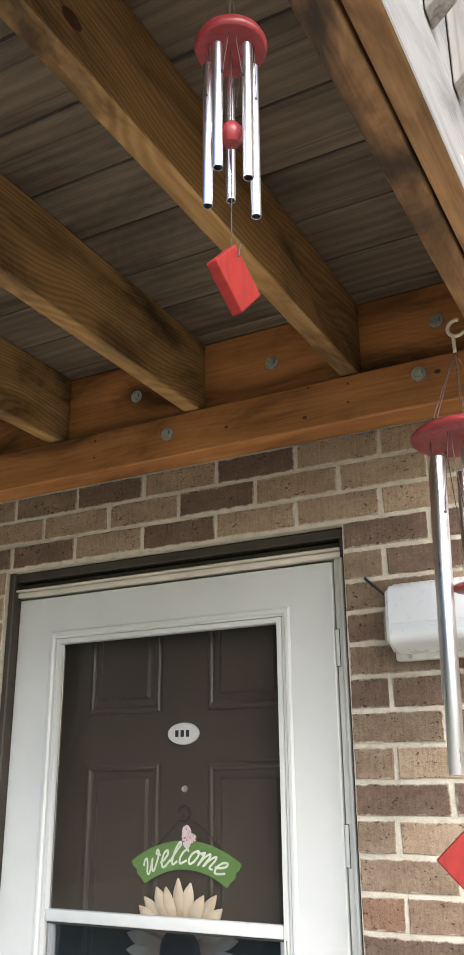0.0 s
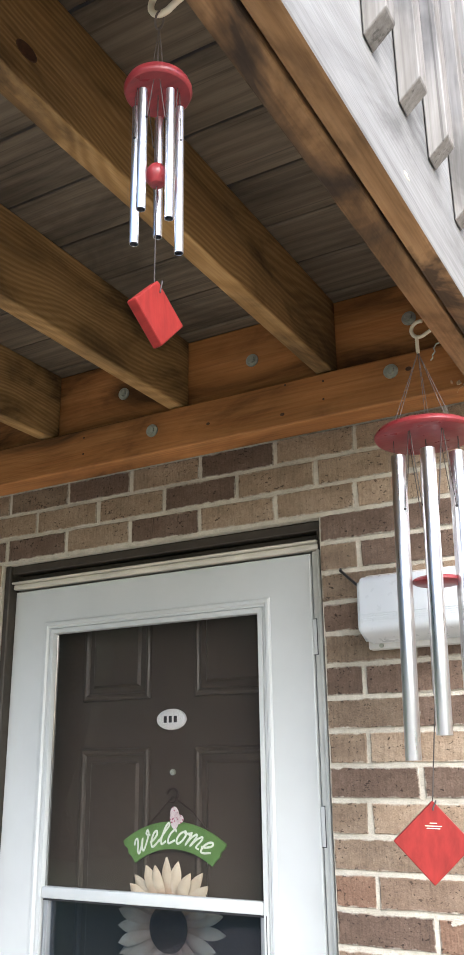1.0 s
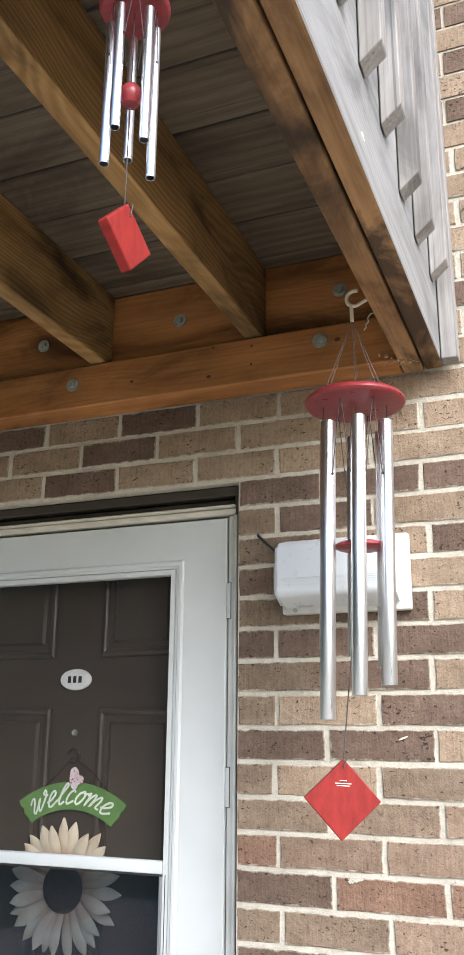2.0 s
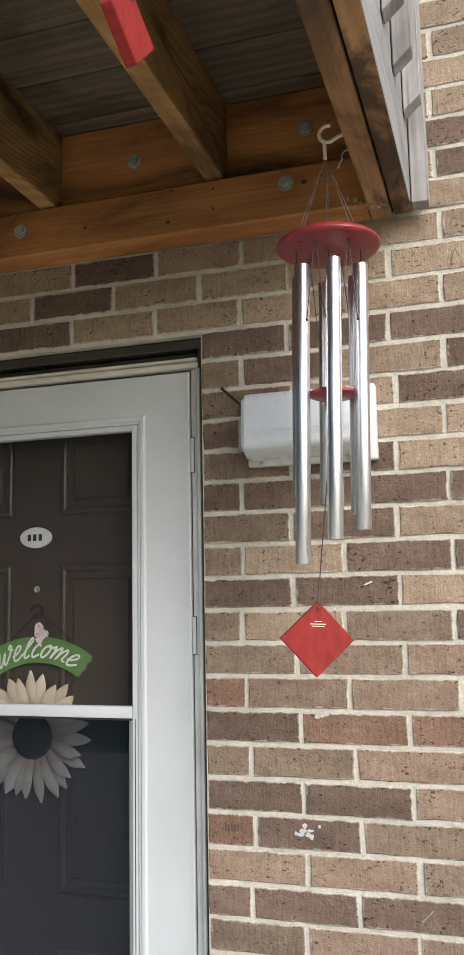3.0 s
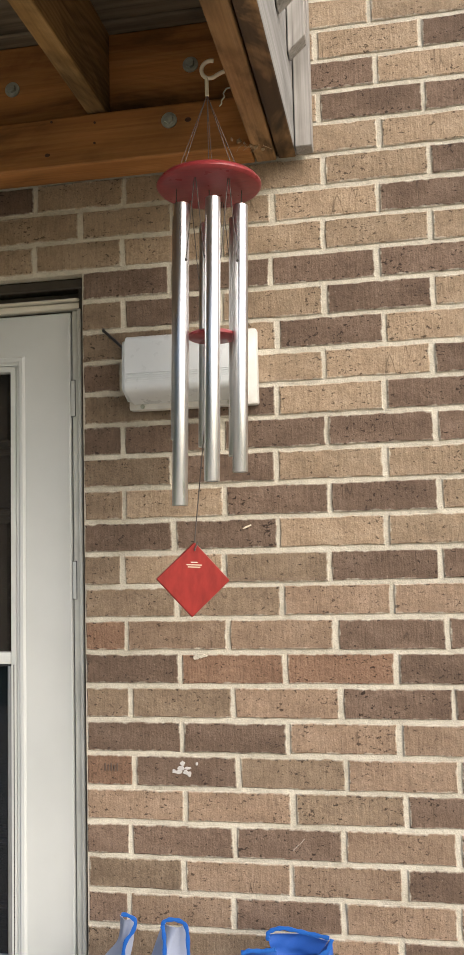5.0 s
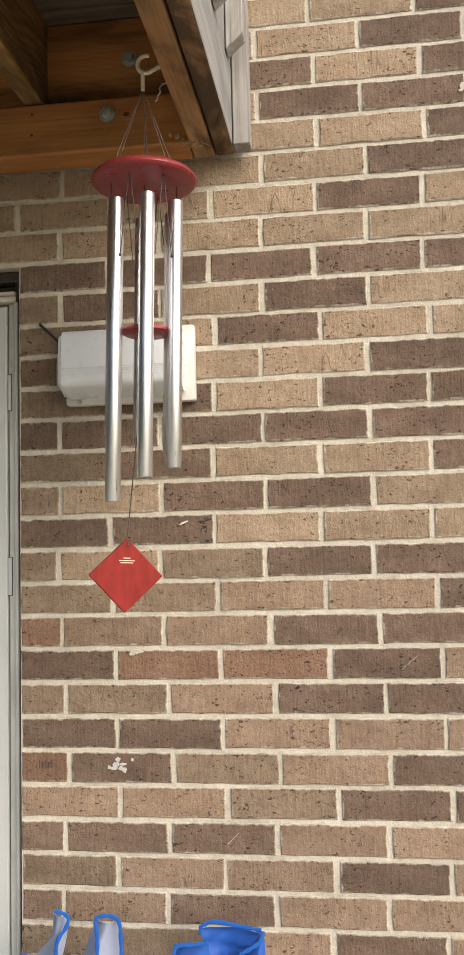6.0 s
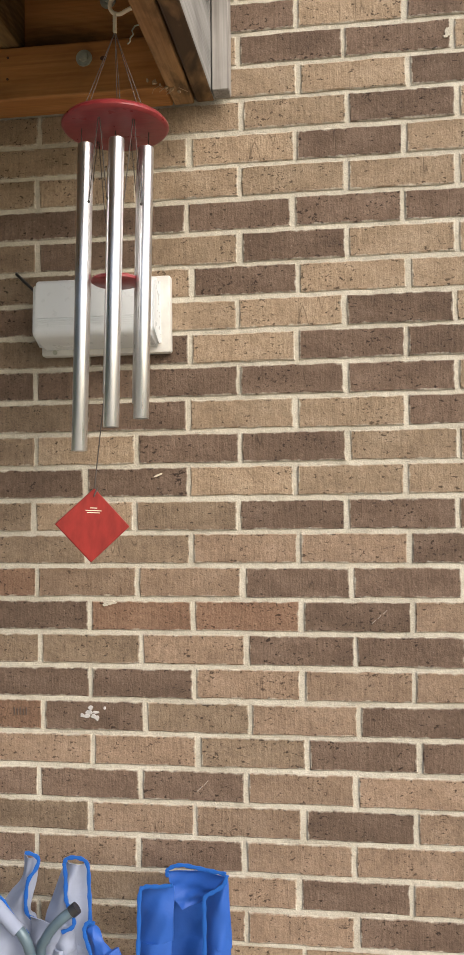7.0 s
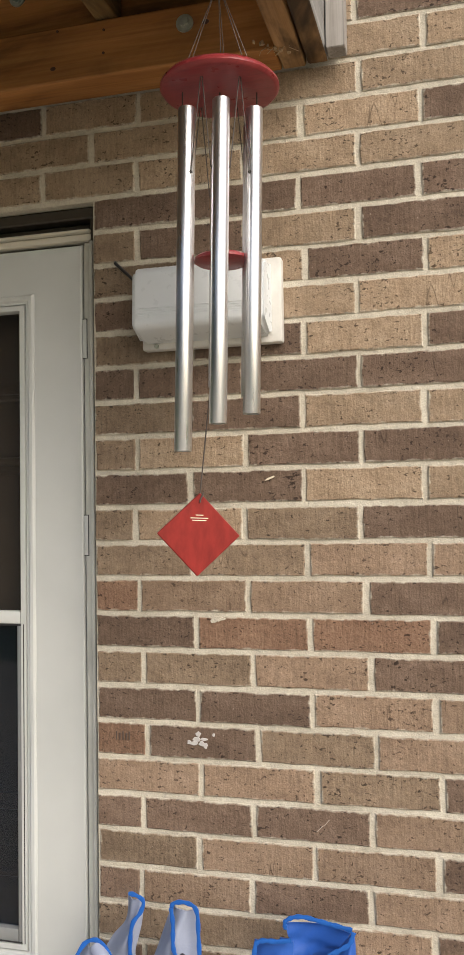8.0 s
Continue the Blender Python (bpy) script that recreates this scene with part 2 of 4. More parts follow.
DOOR_WHITE = door_paint()
FRAME_CREAM = plain("cream_aluminium_frame", (0.48, 0.49, 0.455), 0.45, vary=0.15, scale=10)
FRAME_HEAD = plain("cream_aluminium_head", (0.50, 0.48, 0.41), 0.45, vary=0.12, scale=10)
BROWN_PAINT = plain("dark_brown_door_paint", (0.056, 0.043, 0.033), 0.30, vary=0.10, scale=8, bump=0.04, patchy=0.012)
BROWN_TRIM = plain("brown_frame_paint", (0.032, 0.026, 0.018), 0.6, vary=0.25, scale=12, bump=0.1)
ALU = steel_tube()
RED_DISC = red_wood("red_stained_wood", (0.23, 0.030, 0.034), 0.32)
RED_SAIL = red_wood("bright_red_wood", (0.215, 0.020, 0.016))
# Upper pane: neutral painted haze. Lower pane: bluish veil for reflected sky.
GLASS = glass_material("clear_glass", (0.92, 0.92, 0.92), 0.016, (0.31, 0.31, 0.29))
GLASS_LOW = glass_material("hazed_grey_glass", (0.56, 0.60, 0.65), 0.010, (0.10, 0.22, 0.42))
IVORY = plain("ivory_vinyl", (0.72, 0.66, 0.50), 0.4, vary=0.08, scale=40)
ZINC = plain("weathered_zinc", (0.34, 0.36, 0.30), 0.55, 0.35, vary=0.25, scale=60, bump=0.2)
STRING = plain("dark_cord", (0.06, 0.05, 0.045), 0.8)
GREYCORD = plain("grey_cord", (0.12, 0.10, 0.09), 0.7)
SASH = plain("grey_aluminium_sash", (0.25, 0.265, 0.27), 0.42, 0.3, vary=0.1, scale=15)
BLACK = plain("black_plastic", (0.02, 0.02, 0.022), 0.45)
LAMP_WHITE = plain("white_lamp_plastic", (0.58, 0.62, 0.645), 0.32, vary=0.03, scale=9, bump=0.03)
LAMP_BASE = plain("off_white_base", (0.56, 0.56, 0.53), 0.5, vary=0.10, scale=30)


# ---- mesh helpers ----
def box(bm, x0, x1, y0, y1, z0, z1, bevel=0.0, seg=1):
    m = Matrix.Translation(((x0 + x1) / 2, (y0 + y1) / 2, (z0 + z1) / 2)) @ Matrix.Diagonal((abs(x1 - x0), abs(y1 - y0), abs(z1 - z0), 1))
    made = bmesh.ops.create_cube(bm, size=1.0, matrix=m)["verts"]
    if bevel:
        edges = list({e for v in made for e in v.link_edges})
        bmesh.ops.bevel(bm, geom=edges, offset=bevel, segments=seg, affect="EDGES", profile=0.5)


def rod(bm, a, b, r, seg=10, r2=None, caps=True):
    a, b = Vector(a), Vector(b)
    turn = (b - a).to_track_quat("Z", "Y").to_matrix().to_4x4()
    bmesh.ops.create_cone(bm, cap_ends=caps, segments=seg, radius1=r, radius2=r if r2 is None else r2, depth=(b - a).length, matrix=Matrix.Translation((a + b) / 2) @ turn)


def sweep(bm, pts, r, seg=8):
    """A round bar along points."""
    pts = [Vector(p) for p in pts]
    rings = []
    side = None
    for n, p in enumerate(pts):
        d = (pts[min(n + 1, len(pts) - 1)] - pts[max(n - 1, 0)]).normalized()
        if side is None:
            side = d.orthogonal().normalized()
        side = (side - d * side.dot(d)).normalized()
        up = d.cross(side)
        rr = r[n] if isinstance(r, (list, tuple)) else r
        rings.append([bm.verts.new(p + rr * (math.cos(a) * side + math.sin(a) * up)) for a in (2 * math.pi * i / seg for i in range(seg))])
    for one, two in zip(rings, rings[1:]):
        for i in range(seg):
            bm.faces.new((one[i], one[(i + 1) % seg], two[(i + 1) % seg], two[i]))
    bm.faces.new(rings[0][::-1])
    bm.faces.new(rings[-1])


def lathe(bm, profile, seg=40, centre=(0, 0, 0)):
    """A closed turned shape from (radius, height) pairs, round the z axis."""
    cx, cy, cz = centre
    rings = []
    for r, h in profile:
        if r < 1e-5:
            rings.append([bm.verts.new((cx, cy, cz + h))])
        else:
            rings.append([bm.verts.new((cx + r * math.cos(2 * math.pi * i / seg), cy + r * math.sin(2 * math.pi * i / seg), cz + h)) for i in range(seg)])
    for one, two in zip(rings, rings[1:]):
        for i in range(seg):
            j = (i + 1) % seg
            if len(one) == 1:
                bm.faces.new((one[0], two[j], two[i]))
            elif len(two) == 1:
                bm.faces.new((one[i], one[j], two[0]))
            else:
                bm.faces.new((one[i], one[j], two[j], two[i]))


def slab(bm, outline, y0, y1):
    """A flat plate from an outline of (x, z) pairs, between two depths."""
    front = [bm.verts.new((x, y0, z)) for x, z in outline]
    back = [bm.verts.new((x, y1, z)) for x, z in outline]
    bm.faces.new(front)
    bm.faces.new(back[::-1])
    for i in range(len(outline)):
        j = (i + 1) % len(outline)
        bm.faces.new((front[j], front[i], back[i], back[j]))


def mesh(name, bm, material, smooth=False):
    bmesh.ops.recalc_face_normals(bm, faces=bm.faces)
    me = bpy.data.meshes.new(name)
    bm.to_mesh(me)
    bm.free()
    for m in material if isinstance(material, (list, tuple)) else (material,):
        me.materials.append(m)
    if smooth:
        for p in me.polygons:
            p.use_smooth = True
        me.set_sharp_from_angle(angle=radians(38))
    return me


def part(name, bm, material, parent=None, label="", smooth=False):
    ob = new(name, mesh(name, bm, material, smooth))
    if parent:
        ob.parent = parent
        ob.matrix_parent_inverse = parent.matrix_basis.inverted()
    if label:
        tagged(ob, label)
    return ob


def thing(name, place, label, category, group="", kind=""):
    ob = new(name)
    ob.empty_display_size = 0.05
    ob.matrix_basis = Matrix.Translation(place)
    return tagged(ob, label, category, group, kind)


def grown(fill, *args):
    bm = bmesh.new()
    fill(bm, *args)
    return bm


# ---- the wall ----
COURSE, LONG, JOINT = 0.0676, 0.2092, 0.0090
HEAD = 2.102          # underside of the masonry over the door
JAMB_L, JAMB_R = -0.956, 0.002
FACE = 0.0036         # mortar face behind the brick faces

bm = bmesh.new()
box(bm, -4.0, JAMB_L, FACE, 0.26, -0.05, 5.2)
box(bm, JAMB_R, 4.6, FACE, 0.26, -0.05, 5.2)
box(bm, JAMB_L, JAMB_R, FACE, 0.26, HEAD, 5.2)
wall = part("wall_north", bm, MORTAR)
tagged(wall, "brick house wall of mixed tan and dark brown bricks with sandy mortar", "wall", kind="structure")

# ---- ground ----
k = Mat("lawn", 0.95)
k.bump(k.noise(60, 4), 0.8, 0.02)
LAWN = k.colour(k.ramp(k.noise(1.5, 8), (0.3, (0.05, 0.068, 0.026)), (0.7, (0.085, 0.108, 0.042))))
k = Mat("concrete", 0.9)
k.bump(k.noise(180, 4), 0.4, 0.002)
CONCRETE = k.colour(k.ramp(k.noise(5, 8), (0.3, (0.345, 0.305, 0.237)), (0.7, (0.435, 0.385, 0.30))))
bm = bmesh.new()
bmesh.ops.create_grid(bm, x_segments=4, y_segments=4, size=600, matrix=Matrix.Translation((0, 0, -0.06)))
tagged(part("ground", bm, LAWN), "mown green lawn round the house", "ground", kind="structure")
# Unseen slab; its size and warm colour are set for bounced light.
bm = bmesh.new()
box(bm, -4.0, 4.6, -6.5, FACE, -0.10, 0.0, 0.01)
tagged(part("patio", bm, CONCRETE), "unseen warm grey concrete patio along the wall, toned for bounced light", "patio", kind="structure")


def unseen_wood(bm):
    """An unseen wood edge, added beyond the lawn to darken the glass reflections: uneven top, overlapping sheets of
    foliage.
    """
    r = random.Random(11)
    for ring in range(3):
        row = []
        for i in range(61):
            a = radians(176 + 86 * i / 60)
            far_off = 15.0 + 1.6 * ring + r.uniform(-0.6, 0.6)
            top = 5.2 + 0.9 * ring + r.uniform(-0.5, 0.5)
            row.append([bm.verts.new((far_off * math.cos(a) + r.uniform(-0.3, 0.3) * (h > 0), far_off * math.sin(a) + r.uniform(-0.3, 0.3) * (h > 0), -0.06 + top * h)) for h in (0, 0.2, 0.4, 0.6, 0.8, 1.0)])
        for p, q in zip(row, row[1:]):
            for h in range(5):
                bm.faces.new((p[h], q[h], q[h + 1], p[h + 1]))


k = Mat("unseen_far_foliage", 0.9)
k.bump(k.noise(4, 6), 1.0, 0.4)
BACKDROP_FOLIAGE = k.colour(k.ramp(k.noise(2.2, 8), (0.3, (0.018, 0.028, 0.012)), (0.7, (0.055, 0.075, 0.03))))
tagged(part("backdrop", grown(unseen_wood), BACKDROP_FOLIAGE), "unseen dark green wood edge added to darken the glass reflections", "trees", kind="structure")

# ---- the deck overhead ----
deck = thing("balcony", (0, 0, 2.307), "wooden balcony overhead with pine joists, grey deck boards and weathered railing", "balcony")
J0, J1 = 2.417, 2.607      # joist undersides and tops
OUT = -1.38                # front of the deck


def timber(name, x0, x1, y0, y1, z0, z1, mat, label="", bevel=0.004, seg=2):
    """One sawn board under the deck."""
    bm = bmesh.new()
    box(bm, x0, x1, y0, y1, z0, z1, bevel, seg)
    return part(name, bm, mat, deck, label)


timber("ledger_board", -1.62, 0.388, -0.040, -0.001, J0, J1, CEDAR_X, "reddish upper ledger board bolted to the brick")
timber("ledger_strip", -1.62, 0.388, -0.080, -0.001, 2.306, 2.414, CEDAR_X, "reddish brown timber strip bolted below the joists")
for n, x in enumerate((0.044, -0.360, -0.780, -1.184, -1.59)):
    timber("joist", x, x + 0.042, OUT, -0.042, J0 + 0.001, J1, PINE[1], "pale pine joist with bold grain and stains" if n == 0 else "")
timber("rim_joist", 0.390, 0.433, OUT, -0.002, 2.306, J1, RIM_BROWN, "dark stained inner rim board")
bm = bmesh.new()
box(bm, 0.4365, 0.475, OUT, -0.002, 2.308, J1 + 0.06, 0.005, 2)
bm.normal_update()
for f in bm.faces:
    if f.normal.x > 0.5:
        f.material_index = 1
part("rim_joist", bm, (RIM_BROWN, GREY_Y), deck, "outer rim board, brown below and weathered grey outside")
timber("front_rim", -1.62, 0.434, OUT - 0.042, OUT - 0.002, 2.306, J1, PINE[0])
timber("deck_board", -1.62, 0.430, -0.080, -0.004, J1 + 0.001, J1 + 0.030, DECK_X, bevel=0.003, seg=1)
y = -0.085
while y > OUT:
    timber("deck_board", -1.62, 0.430, y - 0.148, y, J1 + 0.001, J1 + 0.030, DECK_X, bevel=0.003, seg=1)
    y -= 0.154


def bolt(bm, x, y, z):
    rod(bm, (x, y, z), (x, y - 0.0035, z), 0.0165, 20)
    rod(bm, (x, y - 0.003, z), (x, y - 0.011, z), 0.0095, 6)


for x, y, z in ((0.224, -0.0805, 2.378), (-0.402, -0.0805, 2.366), (-1.03, -0.0805, 2.366), (0.262, -0.0405, 2.515), (-0.136, -0.0405, 2.510), (-0.522, -0.0405, 2.508)):
    part("bolt", grown(bolt, x, y, z), ZINC, deck, "weathered zinc bolt head with washer", True)

# knots, dark discs that stand in for nail holes, and a few crumbs of an old mud nest on the lower strip
k = Mat("dark_resin_knot", 0.6)
KNOT = k.colour(k.ramp(k.noise(120, 3), (0.3, (0.045, 0.02, 0.01)), (0.7, (0.09, 0.04, 0.018))))
for x, z, r in ((0.263, 2.376, 0.0055), (-0.041, 2.334, 0.0045), (-0.24, 2.352, 0.004)):
    bm = bmesh.new()
    rod(bm, (x, -0.0795, z), (x, -0.0806, z), r, 14, r * 0.8)
    for v in bm.verts:
        v.co.x += (v.co.x - x) * 0.4
    part("knot", bm, KNOT, deck)
# a big knot on the side of one joist
bm = bmesh.new()
rod(bm, (0.0855, -1.088, 2.470), (0.0866, -1.088, 2.470), 0.014, 20, 0.011)
for v in bm.verts:
    v.co.y += (v.co.y - (-1.088)) * 0.6 + 0.15 * (v.co.z - 2.470)
part("knot", bm, KNOT, deck)
for x, z in ((0.064, 2.393), (0.063, 2.349), (-0.031, 2.405), (-0.62, 2.390), (-0.62, 2.345)):
    bm = bmesh.new()
    rod(bm, (x, -0.0795, z), (x, -0.0812, z), 0.0026, 10)
    part("nail", bm, KNOT, deck)

# a small white scuff on the outer rim face
bm = bmesh.new()
for y, z, h in ((-0.736, 2.360, 0.003), (-0.729, 2.362, 0.005), (-0.721, 2.361, 0.002)):
    box(bm, 0.4745, 0.4756, y - 0.004, y + 0.004, z - h, z + h, 0.0004)
part("scuff", bm, IVORY, deck, "small white scuff")

# railing balusters on the outer rim face, their lower ends cut on the slant
for n in range(10):
    y = (-0.036, -0.122)[n] if n < 2 else -0.015 - 0.1415 * n
    low = (2.306, 2.456, 2.442, 2.448)[n] if n < 4 else 2.478
    x = 0.477
    bm = bmesh.new()
    box(bm, x, x + 0.034, y - 0.019, y + 0.019, low, 3.55, 0.0018, 1)
    if n:
        for v in bm.verts:
            if v.co.z < 2.6:
                v.co.z += (v.co.x - x) * 0.9
    part("baluster", bm, GREY_Z, deck, "weathered grey baluster with a slanted lower end" if n else "weathered grey baluster beside the brick wall")
bm = bmesh.new()
box(bm, 0.40, 0.53, OUT, -0.01, 3.55, 3.59, 0.004)
part("handrail", bm, GREY_Y, deck)

# ---- entry door and storm door in the opening ----
door = thing("door_1", (-0.465, 0.12, 0), "dark brown six-panel entry door behind the storm door", "door", kind="structure")
bm = bmesh.new()
box(bm, -0.950, -0.004, 0.135, 0.175, 0.02, 2.066)
part("slab", bm, BROWN_PAINT, door)


def raised_panel(bm, x0, x1, z0, z1):
    """A sunk moulding frame round a raised field."""
    y = 0.135
    def ring(d, yy):
        return [bm.verts.new(p) for p in ((x0 + d, yy, z0 + d), (x1 - d, yy, z0 + d), (x1 - d, yy, z1 - d), (x0 + d, yy, z1 - d))]
    rings = [ring(0, y - 0.0005), ring(0.003, y - 0.006), ring(0.0075, y - 0.0085), ring(0.012, y - 0.0085), ring(0.0165, y - 0.006), ring(0.020, y - 0.001), ring(0.034, y - 0.001), ring(0.040, y - 0.008)]
    for a, b in zip(rings, rings[1:]):
        for i in range(4):
            bm.faces.new((a[i], a[(i + 1) % 4], b[(i + 1) % 4], b[i]))
    bm.faces.new(rings[-1])


for x0, x1 in ((-0.760, -0.540), (-0.410, -0.190)):
    for z0, z1 in ((1.731, 1.985), (0.86, 1.613), (0.22, 0.74)):
        part("panel", grown(raised_panel, x0, x1, z0, z1), BROWN_PAINT, door)
bm = bmesh.new()
lathe(bm, [(0, 0.002), (0.0035, 0.002), (0.0042, 0.005), (0.0062, 0.006), (0.0076, 0.002), (0.0076, 0)], 20)
bmesh.ops.transform(bm, matrix=Matrix.Translation((-0.472, 0.134, 1.553)) @ Matrix.Rotation(radians(90), 4, "X"), verts=bm.verts)
part("peephole", bm, ZINC, door, "small silver peephole", True)

# brown outer frame that lines the opening
bm = bmesh.new()
box(bm, JAMB_L + 0.001, JAMB_L + 0.020, 0.012, 0.135, 0, HEAD - 0.001, 0.003)
box(bm, JAMB_R - 0.020, JAMB_R - 0.001, 0.030, 0.135, 0, HEAD - 0.001, 0.003)
box(bm, JAMB_L + 0.001, JAMB_R - 0.001, 0.050, 0.135, 2.045, HEAD - 0.026, 0.003)
box(bm, JAMB_L + 0.001, JAMB_R - 0.001, 0.024, 0.135, HEAD - 0.024, HEAD - 0.001, 0.003)
frame_ob = part("trim", bm, BROWN_TRIM)
tagged(frame_ob, "dark brown painted door frame lining the opening", "door frame", kind="structure")

storm = thing("door_2", (-0.47, 0.045, 0), "white storm door with two glass panes, closed", "storm door", kind="structure")
SX0, SX1, SZ1 = -0.936, -0.040, 2.031       # door leaf
GX0, GX1 = -0.778, -0.180                   # glass opening


def piece(name, x0, x1, y0, y1, z0, z1, mat=DOOR_WHITE, label="", bevel=0.004):
    bm = bmesh.new()
    box(bm, x0, x1, y0, y1, z0, z1, bevel, 2)
    return part(name, bm, mat, storm, label, True)


piece("frame_head", -0.953, -0.012, 0.030, 0.070, 2.036, 2.050, FRAME_HEAD, "cream aluminium head frame")
piece("frame_lip", -0.953, -0.014, 0.020, 0.050, 2.0505, 2.057, FRAME_HEAD)
piece("frame_jamb", -0.954, -0.939, 0.026, 0.070, 0.02, 2.035, DOOR_WHITE)
piece("frame_jamb", -0.0365, -0.0205, 0.0395, 0.070, 0.02, 2.035, FRAME_CREAM, "grey-cream hinge side frame")
piece("hinge_strip", -0.0195, -0.0105, 0.026, 0.070, 0.02, 2.035, FRAME_CREAM)
piece("hinge_strip", -0.0100, 0.0012, 0.034, 0.070, 0.02, 2.035, FRAME_CREAM)


def leaf(bm):
    """The pressed door skin: one sheet round the glass opening, with rounded outer edges."""
    hole = (GX0 - 0.0445, GX1 + 0.0330, 0.601, 1.9375)
    rings = []
    for d, y in ((0.0, 0.068), (0.0, 0.0445), (0.0012, 0.0415), (0.004, 0.040)):
        rings.append([bm.verts.new(p) for p in ((SX0 + d, y, 0.03 + d), (SX1 - d, y, 0.03 + d), (SX1 - d, y, SZ1 - d), (SX0 + d, y, SZ1 - d))])
    for y in (0.040, 0.068):
        rings.append([bm.verts.new(p) for p in ((hole[0], y, hole[2]), (hole[1], y, hole[2]), (hole[1], y, hole[3]), (hole[0], y, hole[3]))])
    for a, b in zip(rings, rings[1:]):
        for i in range(4):
            bm.faces.new((a[i], a[(i + 1) % 4], b[(i + 1) % 4], b[i]))


part("leaf", grown(leaf), DOOR_WHITE, storm, "white pressed metal door skin")


def moulding(bm, x0, x1, z0, z1, steps, closed=True):
    """A stepped frame moulding; steps are (inset, depth)."""
    rings = []
    for d, y in steps:
        rings.append([bm.verts.new(p) for p in ((x0 + d, y, z0 + d), (x1 - d, y, z0 + d), (x1 - d, y, z1 - d), (x0 + d, y, z1 - d))])
    for a, b in zip(rings, rings[1:]):
        for i in range(4):
            bm.faces.new((a[i], a[(i + 1) % 4], b[(i + 1) % 4], b[i]))


STEPS = ((0.0, 0.060), (0.0, 0.038), (0.004, 0.0345), (0.011, 0.0345), (0.015, 0.039), (0.019, 0.039), (0.0195, 0.043), (0.0215, 0.043), (0.022, 0.037), (0.0325, 0.037), (0.034, 0.056))
part("glass_frame", grown(moulding, GX0 - 0.0455, GX1 + 0.034, 0.600, 1.9385, STEPS), DOOR_WHITE, storm, "white moulded frame round the glass")
piece("mid_rail", GX0 - 0.011, GX1 + 0.0005, 0.036, 0.058, 1.267, 1.2925, DOOR_WHITE, bevel=0.003)
for x0, x1 in ((GX0 - 0.006, GX0 + 0.008), (GX1 - 0.009, GX1 + 0.006)):
    piece("sash_bar", x0, x1, 0.040, 0.058, 0.634, 1.2665, SASH, "grey aluminium sash edge", bevel=0.0015)
    piece("sash_bead", x0 + 0.004, x0 + 0.007, 0.0385, 0.041, 0.634, 1.2665, SASH, bevel=0.0008)
piece("sash_rail", GX0 + 0.0085, GX1 - 0.0095, 0.040, 0.058, 0.634, 0.660, SASH, bevel=0.0015)
# Solid black strips stand in for the shaded gaps round the sash.
piece("sash_gap", GX1 + 0.0062, GX1 + 0.0082, 0.0368, 0.0378, 0.634, 1.2665, BLACK, bevel=0)
piece("sash_gap", GX0 - 0.004, GX1 + 0.006, 0.0372, 0.0395, 1.2630, 1.2662, BLACK, bevel=0)
piece("sash_gap", GX0 - 0.004, GX1 + 0.006, 0.0372, 0.0395, 0.6345, 0.6365, BLACK, bevel=0)
pane = piece("pane", GX0 - 0.008, GX1 + 0.008, 0.047, 0.050, 1.280, 1.900, GLASS, "clear upper glass pane", 0)
pane.visible_shadow = False
pane = piece("pane", GX0 + 0.004, GX1 - 0.004, 0.0535, 0.0565, 0.640, 1.275, GLASS_LOW, "grey lower glass pane", 0)
pane.visible_shadow = False
for z0, z1 in ((1.800, 1.878), (1.405, 1.484), (0.30, 0.38)):
    h = piece("hinge", -0.0385, -0.0300, 0.0380, 0.0400, z0, z1, DOOR_WHITE, "white hinge leaf with a dark gap", 0.0008)
    # Black strips stand in for the shade in the gap round each hinge.
    bm = bmesh.new()
    for x0, x1, a, c in ((-0.0300, -0.0284, z0, z1), (-0.0385, -0.0284, z1, z1 + 0.0014), (-0.0385, -0.0284, z0 - 0.0014, z0)):
        box(bm, x0, x1, 0.0383, 0.0400, a, c)
    part("gap", bm, BLACK, h)

# ---- number plaque on the door ----
plaque = thing("door_plaque", (-0.473, 0.134, 1.678), "white oval door plaque with dark lettering", "plaque")
bm = bmesh.new()
lathe(bm, [(0, 0.007), (0.036, 0.007), (0.041, 0.005), (0.043, 0.0), (0, 0)], 40)
bmesh.ops.transform(bm, matrix=Matrix.Translation((-0.473, 0.1278, 1.678)) @ Matrix.Diagonal((1.02, 1, 0.60, 1)) @ Matrix.Rotation(radians(90), 4, "X"), verts=bm.verts)
part("plate", bm, plain("white_enamel", (0.78, 0.78, 0.75), 0.3, vary=0.04), plaque, smooth=True)
for dx in (-0.015, 0.0, 0.015):
    bm = bmesh.new()
    box(bm, -0.473 + dx - 0.0045, -0.473 + dx + 0.0045, 0.1195, 0.1212, 1.670, 1.686, 0.0005)
    part("bar", bm, BLACK, plaque)

# ---- wall lamp ----
lamp = thing("wall_lamp", (0.235, 0, 1.87), "white rectangular outdoor wall lamp with ribbed cover, switched off", "wall lamp")
bm = bmesh.new()
box(bm, 0.112, 0.383, -0.024, -0.001, 1.793, 1.950, 0.005, 2)
part("base", bm, LAMP_BASE, lamp, "off-white dirty mounting base", True)


